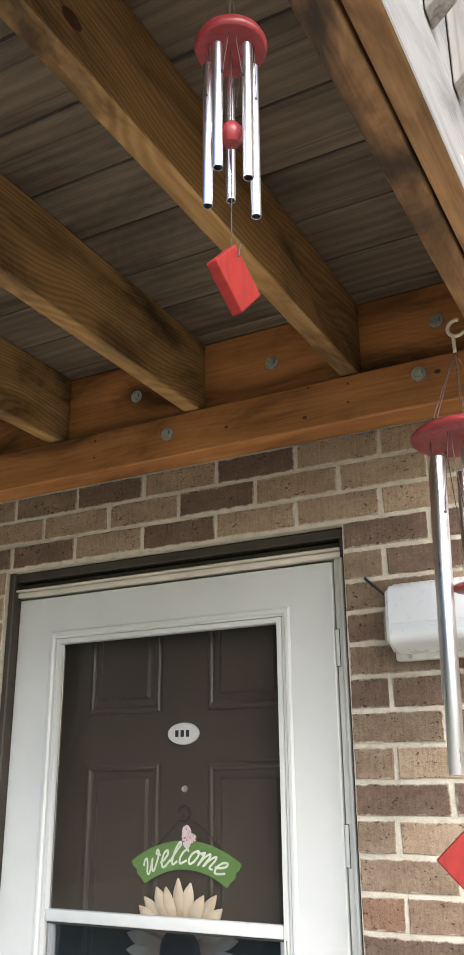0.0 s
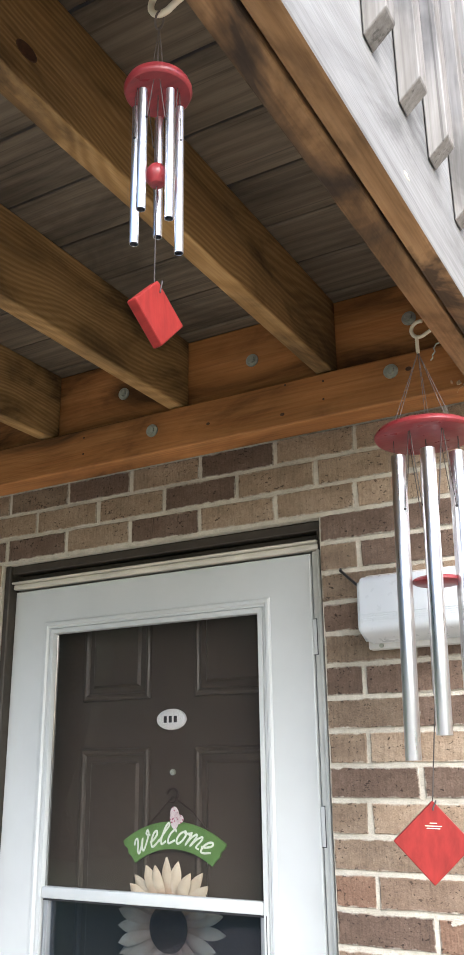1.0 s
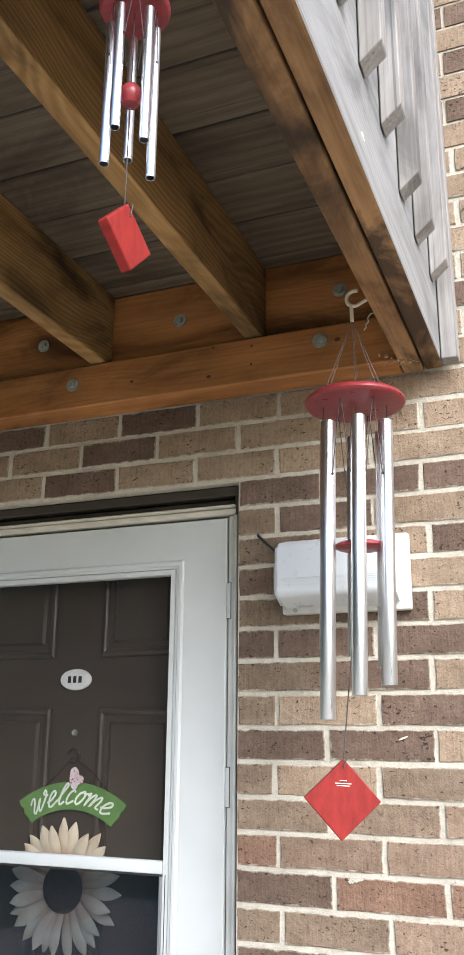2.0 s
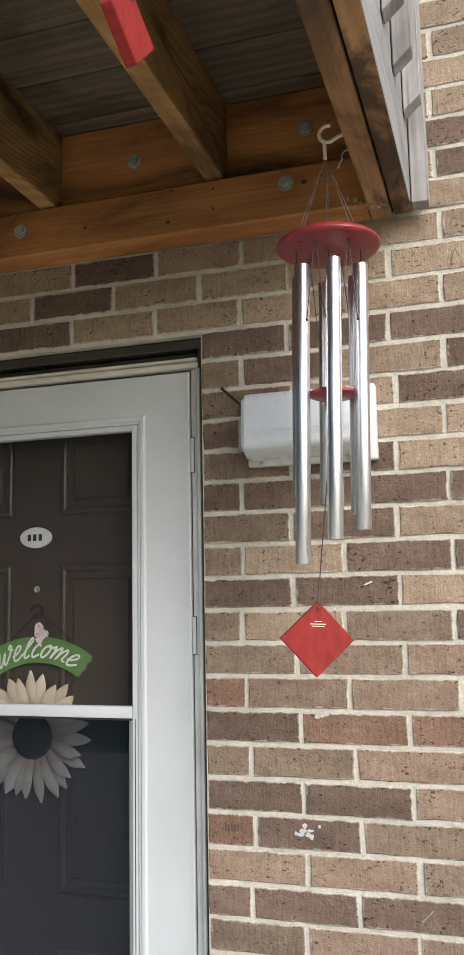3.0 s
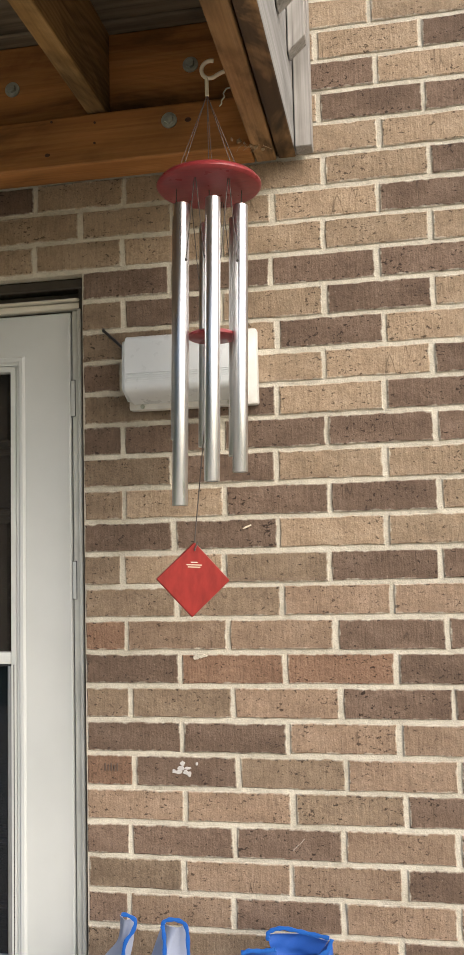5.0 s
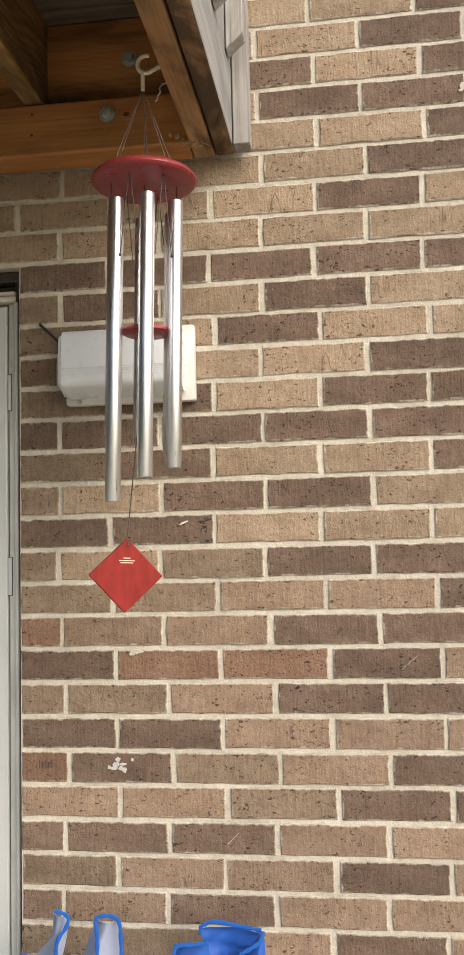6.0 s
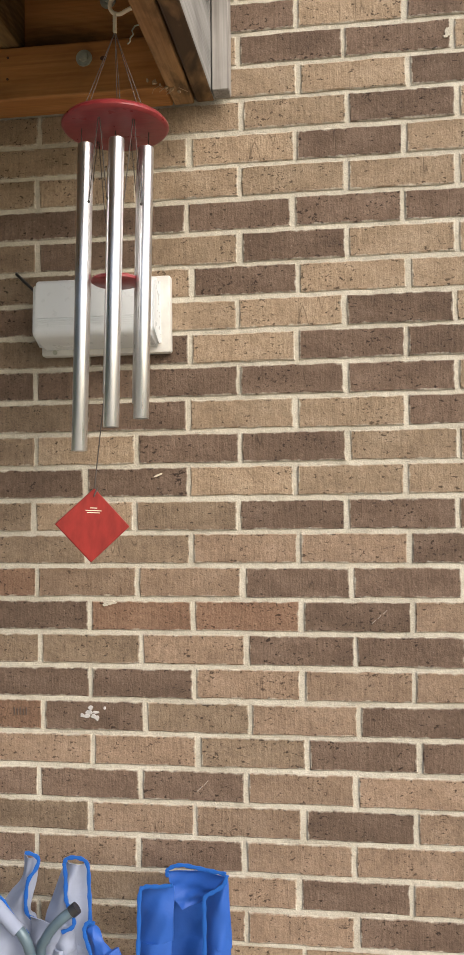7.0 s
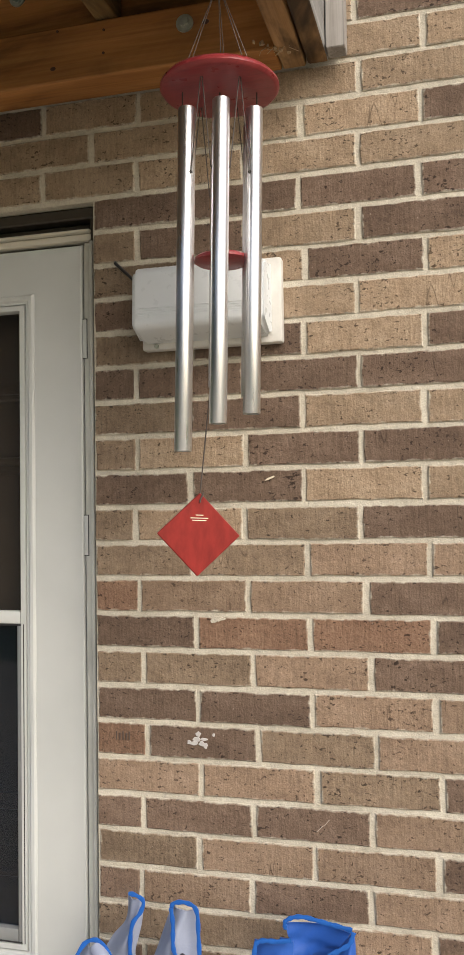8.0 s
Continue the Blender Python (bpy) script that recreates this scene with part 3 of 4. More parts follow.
def lamp_cover(bm):
    """A boxy cover with rounded front edges, its underside sloping in."""
    prof = ((1.945, -0.024), (1.936, -0.072), (1.930, -0.083), (1.920, -0.088), (1.833, -0.092), (1.825, -0.090), (1.818, -0.082), (1.808, -0.044), (1.805, -0.024))
    left = [bm.verts.new((0.116, y, z)) for z, y in prof]
    right = [bm.verts.new((0.364, y, z)) for z, y in prof]
    for i in range(len(prof) - 1):
        bm.faces.new((left[i], left[i + 1], right[i + 1], right[i]))
    bm.faces.new(left)
    bm.faces.new(right[::-1])
    bm.faces.new((left[0], right[0], right[-1], left[-1]))
    edges = [e for e in bm.edges if abs(e.verts[0].co.x - e.verts[1].co.x) < 1e-6 and min(e.verts[0].co.y, e.verts[1].co.y) < -0.03]
    bmesh.ops.bevel(bm, geom=edges, offset=0.008, segments=3, affect="EDGES")


part("cover", grown(lamp_cover), LAMP_WHITE, lamp, "white translucent plastic cover", True)
for n in range(5):
    bm = bmesh.new()
    box(bm, 0.128, 0.352, -0.0921, -0.0885, 1.840 + 0.0042 * n, 1.8409 + 0.0042 * n, 0.0003)
    part("rib", bm, LAMP_WHITE, lamp)
for x in (0.142, 0.325):
    bm = bmesh.new()
    rod(bm, (x, -0.0245, 1.800), (x, -0.028, 1.800), 0.0045, 12)
    part("screw", bm, ZINC, lamp, "rusty screw head", True)
cable = thing("cable", (0.05, 0, 1.97), "short black cable running to the wall lamp", "cable")
bm = bmesh.new()
sweep(bm, [(0.050, -0.001, 1.975), (0.055, -0.014, 1.969), (0.080, -0.022, 1.946), (0.114, -0.028, 1.914)], 0.0032)
part("wire", bm, BLACK, cable, smooth=True)


# ---- wind chimes ----
def spread(n, turn, r):
    return [(r * math.sin(turn + 2 * math.pi * i / n), -r * math.cos(turn + 2 * math.pi * i / n)) for i in range(n)]


def chime(name, label, top, disc_z, disc_r, disc_h, ring_r, tube_r, lengths, turn, clap_z, clap_r, clap_h, sail, sail_half, sail_turn, sail_lean, hook_z, drop, bars, sway=0.0):
    """A hanging wind chime: a turned disc, tubes on cords, a striker and a square sail on a cord."""
    x, y = top
    ob = thing(name, (x, y, disc_z), label, "wind chime", "wind chimes")
    fine = 1.0 if bars else 0.55          # thickness of the cords
    bm = bmesh.new()
    lathe(bm, [(0, disc_h), (disc_r * 0.80, disc_h), (disc_r * 0.93, disc_h * 0.86), (disc_r * 0.995, disc_h * 0.5), (disc_r, disc_h * 0.3), (disc_r * 0.97, disc_h * 0.08), (disc_r * 0.93, 0), (0, 0)], 64, (x, y, disc_z))
    part("disc", bm, RED_DISC, ob, "dark red stained wooden disc", True)
    for dx, dy in spread(3, math.pi + 0.12, disc_r * (0.62 if bars else 0.16)):
        bm = bmesh.new()
        for e in (-0.004, 0.004):
            sweep(bm, [(x + dx + e, y + dy, disc_z + disc_h), (x, y, hook_z)], 0.0007 * fine, 5)
        part("cord", bm, GREYCORD, ob)
    bm = bmesh.new()
    if bars:
        box(bm, x - 0.003, x + 0.003, y - 0.0045, y + 0.0045, hook_z - 0.003, hook_z + 0.032, 0.002)
        part("clip", bm, IVORY, ob, "pale hanging clip")
    else:
        sweep(bm, [(x + 0.003 * math.sin(a), y + 0.006 * math.cos(a), hook_z + 0.0085 + 0.0095 * math.sin(a)) for a in (2 * math.pi * i / 16 for i in range(17))], 0.0012, 6)
        part("ring", bm, GREYCORD, ob, "thin metal hanging ring")
    feet = spread(len(lengths), turn, ring_r)
    for n, ((dx, dy), long) in enumerate(zip(feet, lengths)):
        cx, cy, t = x + dx, y + dy, disc_z - drop
        bm = bmesh.new()
        r, w = tube_r, tube_r * 0.84
        lathe(bm, [(w, -long), (r * 0.97, -long), (r, -long + 0.001), (r, -0.001), (r * 0.97, 0), (w, 0), (w, -long)], 28, (cx, cy, t))
        for v in bm.verts:
            v.co.x += sway * (v.co.z - t)
        tube = part("tube", bm, ALU, ob, "brushed silver aluminium tube" if n == 0 else "", True)
        hole = t - min(0.1, long * 0.25)
        rad = Vector((dx, dy, 0)).normalized()
        tang = Vector((-rad.y, rad.x, 0))
        for s in (-1, 1):
            p = Vector((cx + sway * (hole - t), cy, hole)) + s * tang * (r - 0.0012)
            bm = bmesh.new()
            rod(bm, p, p + s * tang * (0.0012 + 0.0010 * fine), 0.0026 * fine, 8)
            part("hole", bm, BLACK, tube)
        bm = bmesh.new()
        for s in (-1, 1):
            a = Vector((cx + sway * (hole - t), cy, hole)) + s * tang * (r + 0.001)
            b = Vector((x, y, disc_z + 0.001)) + (rad + s * tang * 0.55) * ring_r * 0.86
            sweep(bm, [a, b], 0.0009 * fine, 5)
        part("cord", bm, STRING, ob)
    bm = bmesh.new()
    if clap_h > clap_r:
        lathe(bm, [(0, clap_h), (clap_r * 0.6, clap_h * 0.86), (clap_r, clap_h * 0.3), (clap_r, -clap_h * 0.3), (clap_r * 0.6, -clap_h * 0.86), (0, -clap_h)], 24, (x, y, clap_z))
    else:
        lathe(bm, [(0, clap_h), (clap_r * 0.92, clap_h), (clap_r, clap_h * 0.4), (clap_r, -clap_h * 0.4), (clap_r * 0.9, -clap_h), (0, -clap_h)], 36, (x, y, clap_z))
    part("striker", bm, RED_DISC, ob, "red wooden striker", True)
    sx, sy, sz = sail
    bm = bmesh.new()
    h = sail_half
    box(bm, -h, h, -0.0055, 0.0055, -h, h, 0.0016, 2)
    m = Matrix.Translation(sail) @ Matrix.Rotation(radians(sail_lean), 4, "Y") @ Matrix.Rotation(radians(sail_turn), 4, "Z") @ Matrix.Rotation(radians(45), 4, "Y")
    bmesh.ops.transform(bm, matrix=m, verts=bm.verts)
    board = part("sail", bm, RED_SAIL, ob, "square red wooden sail hung by its corner")
    tip = m @ Vector((-h + 0.006, 0, h - 0.006))
    bm = bmesh.new()
    sweep(bm, [(x, y, disc_z), (x, y, clap_z), tip], 0.0011 * fine, 5)
    part("cord", bm, STRING, ob)
    bm = bmesh.new()
    sweep(bm, [m @ (Vector((-h + 0.006, 0, h - 0.006)) + Vector(p)) for p in ((-0.003, -0.0065, 0.010), (0.002, -0.0075, -0.002), (0.004, -0.0068, -0.004))], 0.0014 * fine, 6)
    part("loop", bm, STRING, board)
    if bars:
        for dz, half in ((0.66, 0.13), (0.56, 0.30), (0.48, 0.24)):
            bm = bmesh.new()
            box(bm, -h * half, h * half, -0.0061, -0.0056, h * dz - 0.0006, h * dz + 0.0006)
            bmesh.ops.transform(bm, matrix=m @ Matrix.Rotation(radians(-45), 4, "Y"), verts=bm.verts)
            part("bar", bm, IVORY, board, "small pale printed line")
    return ob


chime("large_wind_chime", "large wind chime, red wooden disc, six silver tubes, red sail", (0.349, -0.302), 2.126, 0.0915, 0.018, 0.058, 0.0130,
      (0.395, 0.512, 0.475, 0.458, 0.425, 0.405), -1.79, 1.866, 0.043, 0.0048, (0.309, -0.315, 1.452), 0.0440, 24, 3, 2.299, 0.039, True, 0.026)
chime("small_wind_chime", "small wind chime, red wooden top, slim silver tubes, red sail", (0.352, -1.168), 2.216, 0.0345, 0.014, 0.0225, 0.0046,
      (0.158, 0.137, 0.147, 0.168, 0.140), -1.35, 2.120, 0.0115, 0.0120, (0.352, -1.166, 1.970), 0.0245, 84, -5, 2.3035, 0.010, False)


def screw_hook(bm, x, y, z, r, wire, to):
    """An open screw hook of coated wire whose shank runs into a board."""
    arc = [Vector((x + r * math.cos(a), y, z + r * math.sin(a))) for a in (radians(68 + 240 * i / 20) for i in range(21))]
    end = arc[-1]
    sweep(bm, arc + [end.lerp(Vector(to), 0.35) + Vector((0, 0, 0.001)), Vector(to)], wire, 10)


for x, y, z in ((0.3560, -0.302, 2.345), (0.3570, -1.168, 2.335)):
    hook = thing("hook", (x, y, z), "ivory vinyl-coated hook screwed into the rim board", "hook", "chime hooks")
    part("wire", grown(screw_hook, x, y, z, 0.0160, 0.0036, (0.3905, y, z - 0.004)), IVORY, hook, smooth=True)


# ---- welcome sign with a sunflower, hung on the entry door ----
GREEN = plain("green_sign_paint", (0.125, 0.245, 0.06), 0.55, vary=0.15, scale=25, bump=0.1)
RUST = plain("rusty_wire", (0.05, 0.035, 0.03), 0.7, 0.4, vary=0.3, scale=60)
LETTER = plain("pale_lettering", (0.72, 0.78, 0.66), 0.5)
SEED = plain("brown_flower_centre", (0.055, 0.032, 0.022), 0.85, vary=0.4, scale=90, bump=1.0, bscale=320)
k = Mat("spotted_butterfly_paint", 0.5)
dots = k.node("ShaderNodeTexVoronoi", Vector=k.coord, Scale=150.0).outputs["Distance"]
PINK = k.colour(k.mix(k.ramp(dots, (0.28, 1.0), (0.40, 0.0)), k.ramp(k.noise(40, 3), (0.3, (0.62, 0.50, 0.50)), (0.7, (0.78, 0.72, 0.70))), (0.40, 0.10, 0.18)))


def petal_material():
    k = Mat("cream_petal_paint", 0.5)
    info = k.shift(0.3)
    c = k.ramp(k.noise(22, 4), (0.3, (0.60, 0.47, 0.32)), (0.6, (0.74, 0.65, 0.48)), (0.85, (0.80, 0.74, 0.61)))
    c = k.mix(1.0, c, k.ramp(info, (0.0, 0.82), (1.0, 1.0)), "MULTIPLY")
    up = k.node("ShaderNodeSeparateXYZ", Vector=k.node("ShaderNodeTexCoord").outputs["Generated"]).outputs[2]
    c = k.mix(k.ramp(up, (0.05, 0.75), (0.55, 0.0)), c, (0.42, 0.22, 0.13))
    k.bump(k.noise(60, 3), 0.2, 0.001)
    return k.colour(c)


PETAL = petal_material()
sign = thing("welcome_sign", (-0.45, 0.128, 1.40), "green arched metal welcome sign with a butterfly above a cream sunflower", "door sign")
CX, CZ, R0, R1, HALF = -0.463, 1.192, 0.188, 0.249, radians(35.8)


def arch(bm):
    """A curved board with jagged ends."""
    outer = [(CX + R1 * math.sin(a), CZ + R1 * math.cos(a)) for a in (-HALF + 2 * HALF * i / 24 for i in range(25))]
    inner = [(CX + R0 * math.sin(a), CZ + R0 * math.cos(a)) for a in (HALF * 0.98 - 2 * HALF * 0.98 * i / 24 for i in range(25))]
    def jag(a, s):
        return [(CX + r * math.sin(a + s * w), CZ + r * math.cos(a + s * w)) for r, w in ((R1 * 0.95, 0.010), (R1 * 0.91, -0.012), (R1 * 0.87, 0.012), (R1 * 0.82, -0.008))]
    slab(bm, outer + jag(HALF, 1) + inner + jag(-HALF, -1)[::-1], 0.1215, 0.127)
    bmesh.ops.triangulate(bm, faces=[f for f in bm.faces if len(f.verts) > 4])


part("board", grown(arch), GREEN, sign, "grass green arched board with jagged ends")

# the word in painted script, stroke by stroke along the arch
STROKES = {
    "w": ((0.0, 0.70), (0.05, 0.95), (0.17, 1.0), (0.22, 0.65), (0.20, 0.2), (0.30, 0.02), (0.44, 0.35), (0.50, 0.85), (0.50, 0.3), (0.60, 0.02), (0.76, 0.4), (0.84, 0.95), (0.74, 1.25), (0.70, 1.0), (0.95, 0.85)),
    "e": ((0.0, 0.35), (0.35, 0.45), (0.62, 0.75), (0.50, 1.0), (0.25, 0.88), (0.14, 0.45), (0.28, 0.04), (0.62, 0.06), (1.0, 0.35)),
    "l": ((0.0, 0.25), (0.45, 0.8), (0.75, 1.25), (0.55, 1.42), (0.35, 1.1), (0.28, 0.35), (0.50, 0.03), (1.0, 0.2)),
    "c": ((0.80, 0.80), (0.60, 0.98), (0.30, 0.75), (0.20, 0.35), (0.42, 0.04), (1.0, 0.25)),
    "o": ((0.55, 0.95), (0.25, 0.75), (0.16, 0.30), (0.42, 0.03), (0.72, 0.30), (0.76, 0.75), (0.55, 0.97), (0.66, 0.80), (1.0, 0.90)),
    "m": ((0.0, 0.75), (0.07, 0.98), (0.13, 0.6), (0.12, 0.03), (0.20, 0.6), (0.35, 1.0), (0.44, 0.7), (0.43, 0.05), (0.52, 0.6), (0.68, 1.0), (0.78, 0.7), (0.78, 0.15), (1.0, 0.12)),
}


def between(pts, u):
    """A point on a smooth line through points."""
    n = len(pts) - 1
    i = min(int(u * n), n - 1)
    f = u * n - i
    p = [Vector(pts[max(0, min(n, j))]) for j in (i - 1, i, i + 1, i + 2)]
    return 0.5 * (2 * p[1] + (p[2] - p[0]) * f + (2 * p[0] - 5 * p[1] + 4 * p[2] - p[3]) * f * f + (3 * p[1] - p[0] - 3 * p[2] + p[3]) * f ** 3)


place = -0.86
for ch, wide in zip("welcome", (0.37, 0.21, 0.16, 0.19, 0.22, 0.34, 0.22)):
    line = []
    for i in range(49):
        p = between(STROKES[ch], i / 48)
        r = R0 + 0.0115 + 0.0325 * p.y
        a = (place + wide * p.x) * HALF + 0.075 * (p.y - 0.5)
        line.append((CX + r * math.sin(a), 0.1215, CZ + r * math.cos(a)))
    place += wide
    bm = bmesh.new()
    sweep(bm, line, 0.0025, 6)
    for v in bm.verts:
        v.co.y = 0.1212 + (v.co.y - 0.1215) * 0.45
    part("lettering", bm, LETTER, sign, "pale script letter " + ch, True)


def butterfly(bm):
    for ang, long, wide in ((97, 0.034, 0.012), (168, 0.021, 0.010), (4, 0.030, 0.011), (-84, 0.026, 0.010)):
        ring = [(math.cos(t) * long / 2 + long / 2 - 0.005, math.sin(t) * wide) for t in (2 * math.pi * i / 14 for i in range(14))]
        c, s = math.cos(radians(ang)), math.sin(radians(ang))
        slab(bm, [(-0.455 + x * c - z * s, 1.446 + x * s + z * c) for x, z in ring], 0.1150 + 0.00002 * ang, 0.1168 + 0.00002 * ang)


part("butterfly", grown(butterfly), PINK, sign, "pink and white butterfly")
bm = bmesh.new()
sweep(bm, [(-0.580, 0.126, 1.395), (-0.53, 0.128, 1.44), (-0.470, 0.130, 1.498), (-0.41, 0.128, 1.462), (-0.346, 0.126, 1.400)], 0.0016, 6)
part("hanger", bm, RUST, sign, "dark wire hanger")
bm = bmesh.new()
sweep(bm, [(-0.470 + 0.016 * math.cos(a), 0.128, 1.500 + 0.016 * math.sin(a)) for a in (radians(-130 + 300 * i / 14) for i in range(15))], 0.0028, 7)
part("ring", bm, RUST, sign)


def petal(bm, long, wide, curl):
    """A pointed petal along z with a hollow middle."""
    rows, cols = 10, 5
    front, back = [], []
    for i in range(rows + 1):
        u = i / rows
        w = wide * (0.45 + 0.55 * math.sin(math.pi * min(u / 0.6, 1.0) / 2)) * (1.0 if u < 0.55 else max(0.05, 1 - ((u - 0.55) / 0.45) ** 2.5))
        row = []
        for j in range(cols):
            v = j / (cols - 1) * 2 - 1
            row.append((v * w * 0.5, -curl * math.sin(u * 2.2) + 0.004 * v * v, u * long))
        front.append([bm.verts.new(p) for p in row])
        back.append([bm.verts.new((x, y + 0.0018, z)) for x, y, z in row])
    for grid, flip in ((front, False), (back, True)):
        for i in range(rows):
            for j in range(cols - 1):
                q = (grid[i][j], grid[i][j + 1], grid[i + 1][j + 1], grid[i + 1][j])
                bm.faces.new(q[::-1] if flip else q)
    for i in range(rows):
        for j in (0, cols - 1):
            bm.faces.new((front[i][j], front[i + 1][j], back[i + 1][j], back[i][j]))


flower = part("flower_head", grown(lathe, [(0, 0.012), (0.022, 0.011), (0.042, 0.007), (0.053, 0.0), (0, 0)], 36), SEED, sign, "dark brown seed head")
flower.matrix_basis = Matrix.Translation((-0.472, 0.118, 1.210)) @ Matrix.Rotation(radians(90), 4, "X")
flower.matrix_parent_inverse = sign.matrix_basis.inverted()
PETALS = [mesh("petal", grown(petal, long, wide, curl), PETAL, True) for long, wide, curl in ((0.100, 0.032, 0.014), (0.092, 0.030, 0.020), (0.106, 0.029, 0.010))]
pick = random.Random(3)
for layer, count in ((0, 14), (1, 14)):
    for n in range(count):
        a = 2 * math.pi * (n + 0.5 * layer + pick.uniform(-0.12, 0.12)) / count
        ob = new("petal", PETALS[pick.randrange(3)])
        ob.parent = sign
        ob.matrix_parent_inverse = sign.matrix_basis.inverted()
        ob.matrix_basis = Matrix.Translation((-0.472, 0.120 + 0.005 * layer, 1.210)) @ Matrix.Rotation(a, 4, "Y") @ Matrix.Translation((0, 0, 0.046)) @ Matrix.Rotation(radians(pick.uniform(-10, 14)), 4, "Z")


# ---- folded camp chairs against the wall ----
def cloth_material(name, colour, rough=0.75):
    k = Mat(name, rough, spec=0.35)
    c = k.ramp(k.noise(9, 5), (0.3, tuple(v * 0.86 for v in colour)), (0.7, tuple(min(1, v * 1.1) for v in colour)))
    weave = k.noise(900, 1)
    k.bump(k.noise(9, 2, k.mapped((1.3, 1.0, 0.7)), 0.4, 0.5), 0.5, 0.012)
    k.bump(k.noise(30, 3, None, 0.5, 0.5), 0.3, 0.004)
    k.bump(weave, 0.15, 0.0005)
    return k.colour(c)


GREYCLOTH = cloth_material("grey_chair_canvas", (0.26, 0.30, 0.40))
BLUECLOTH = cloth_material("blue_chair_canvas", (0.020, 0.092, 0.39), 0.5)
PIPING = cloth_material("bright_blue_piping", (0.010, 0.098, 0.40))
POLE = plain("grey_painted_steel", (0.10, 0.15, 0.185), 0.4, 0.2, vary=0.1, scale=20)


def cloth(bm, left, right, depth, bulge, folds=2.0, wrinkle=0.006, rows=22, cols=10, phase=0.0, crease=0.004):
    """A hanging sheet with thickness between two edges given as (x, z); bulge bends it towards the viewer."""
    front, back = [], []
    for i in range(rows + 1):
        u = i / rows
        a, b = between(left, u), between(right, u)
        f, g = [], []
        for j in range(cols + 1):
            v = j / cols
            p = a.lerp(b, v)
            y = depth - bulge * math.sin(math.pi * v) + wrinkle * math.sin(folds * math.pi * v + 3.0 * u + phase) * min(1, 3 * u) + crease * math.sin(17 * u + 5 * v + phase) * math.sin(7 * v + 2 * phase)
            f.append(bm.verts.new((p.x, y, p.y)))
            g.append(bm.verts.new((p.x, y + 0.0025, p.y)))
        front.append(f)
        back.append(g)
    for grid, flip in ((front, False), (back, True)):
        for i in range(rows):
            for j in range(cols):
                q = (grid[i][j], grid[i][j + 1], grid[i + 1][j + 1], grid[i + 1][j])
                bm.faces.new(q[::-1] if flip else q)
    for i in range(rows):
        for j in (0, cols):
            bm.faces.new((front[i][j], front[i + 1][j], back[i + 1][j], back[i][j]))
    for j in range(cols):
        for i in (0, rows):
            bm.faces.new((front[i][j], front[i][j + 1], back[i][j + 1], back[i][j]))


def hem(bm, pts, depth, w=0.0034, t=0.0016):
    """A flat bound edge along (x, z) points."""
    line = [between(pts, i / 30) for i in range(31)]
    rings = []
    for n, p in enumerate(line):
        d = (line[min(n + 1, 30)] - line[max(n - 1, 0)]).normalized()
        side = Vector((-d.y, d.x)) * w
        puff = 0.0006 * math.sin(n * 2.1)
        side = side * (1.0 + 0.22 * math.sin(n * 1.7 + pts[0][0] * 40))
        rings.append([bm.verts.new((p.x + s * side.x, depth + e, p.y + s * side.y)) for s, e in ((-1, -t * 0.4), (0, -t - puff), (1, -t * 0.4), (1, t), (-1, t))])
    for a, b in zip(rings, rings[1:]):
        for i in range(5):
            bm.faces.new((a[i], a[(i + 1) % 5], b[(i + 1) % 5], b[i]))
    bm.faces.new(rings[0])
    bm.faces.new(rings[-1][::-1])


def pole(bm, pts, r=0.0095):
    line = [between([Vector(p) for p in pts], i / 24) for i in range(25)]
    sweep(bm, line, r, 12)


def sheet(chair, material, wrinkle, crease, left, right, depth, bulge, folds, phase):
    part("canvas", grown(cloth, left, right, depth, bulge, folds, wrinkle, 32, 16, phase, crease), material, chair, smooth=True)


def bound(chair, pts, depth):
    part("edging", grown(hem, pts, depth), PIPING, chair, "bright blue bound edge", True)


grey_chair = thing("camp_chair", (0.19, -0.107, 0), "folded grey canvas camp chair with bright blue edging against the wall", "camp chair", "folded camp chairs")
sheet(grey_chair, GREYCLOTH, 0.009, 0.004, *(((0.103, 0.816), (0.098, 0.772), (0.067, 0.734), (0.047, 0.688), (0.037, 0.577), (0.10, 0.12)), ((0.133, 0.811), (0.128, 0.764), (0.118, 0.713), (0.128, 0.690), (0.141, 0.587), (0.17, 0.12)), -0.101, 0.012, 1.4, 0.3))
sheet(grey_chair, GREYCLOTH, 0.009, 0.004, *(((0.194, 0.819), (0.185, 0.797), (0.165, 0.746), (0.153, 0.701), (0.146, 0.599), (0.19, 0.12)), ((0.236, 0.814), (0.240, 0.777), (0.243, 0.715), (0.242, 0.654), (0.243, 0.609), (0.27, 0.12)), -0.123, 0.016, 2.2, 1.2))
sheet(grey_chair, GREYCLOTH, 0.009, 0.004, *(((0.131, 0.718), (0.131, 0.684), (0.133, 0.650), (0.136, 0.606), (0.16, 0.12)), ((0.216, 0.703), (0.216, 0.681), (0.218, 0.659), (0.220, 0.615), (0.24, 0.12)), -0.139, 0.008, 3.0, 2.0))
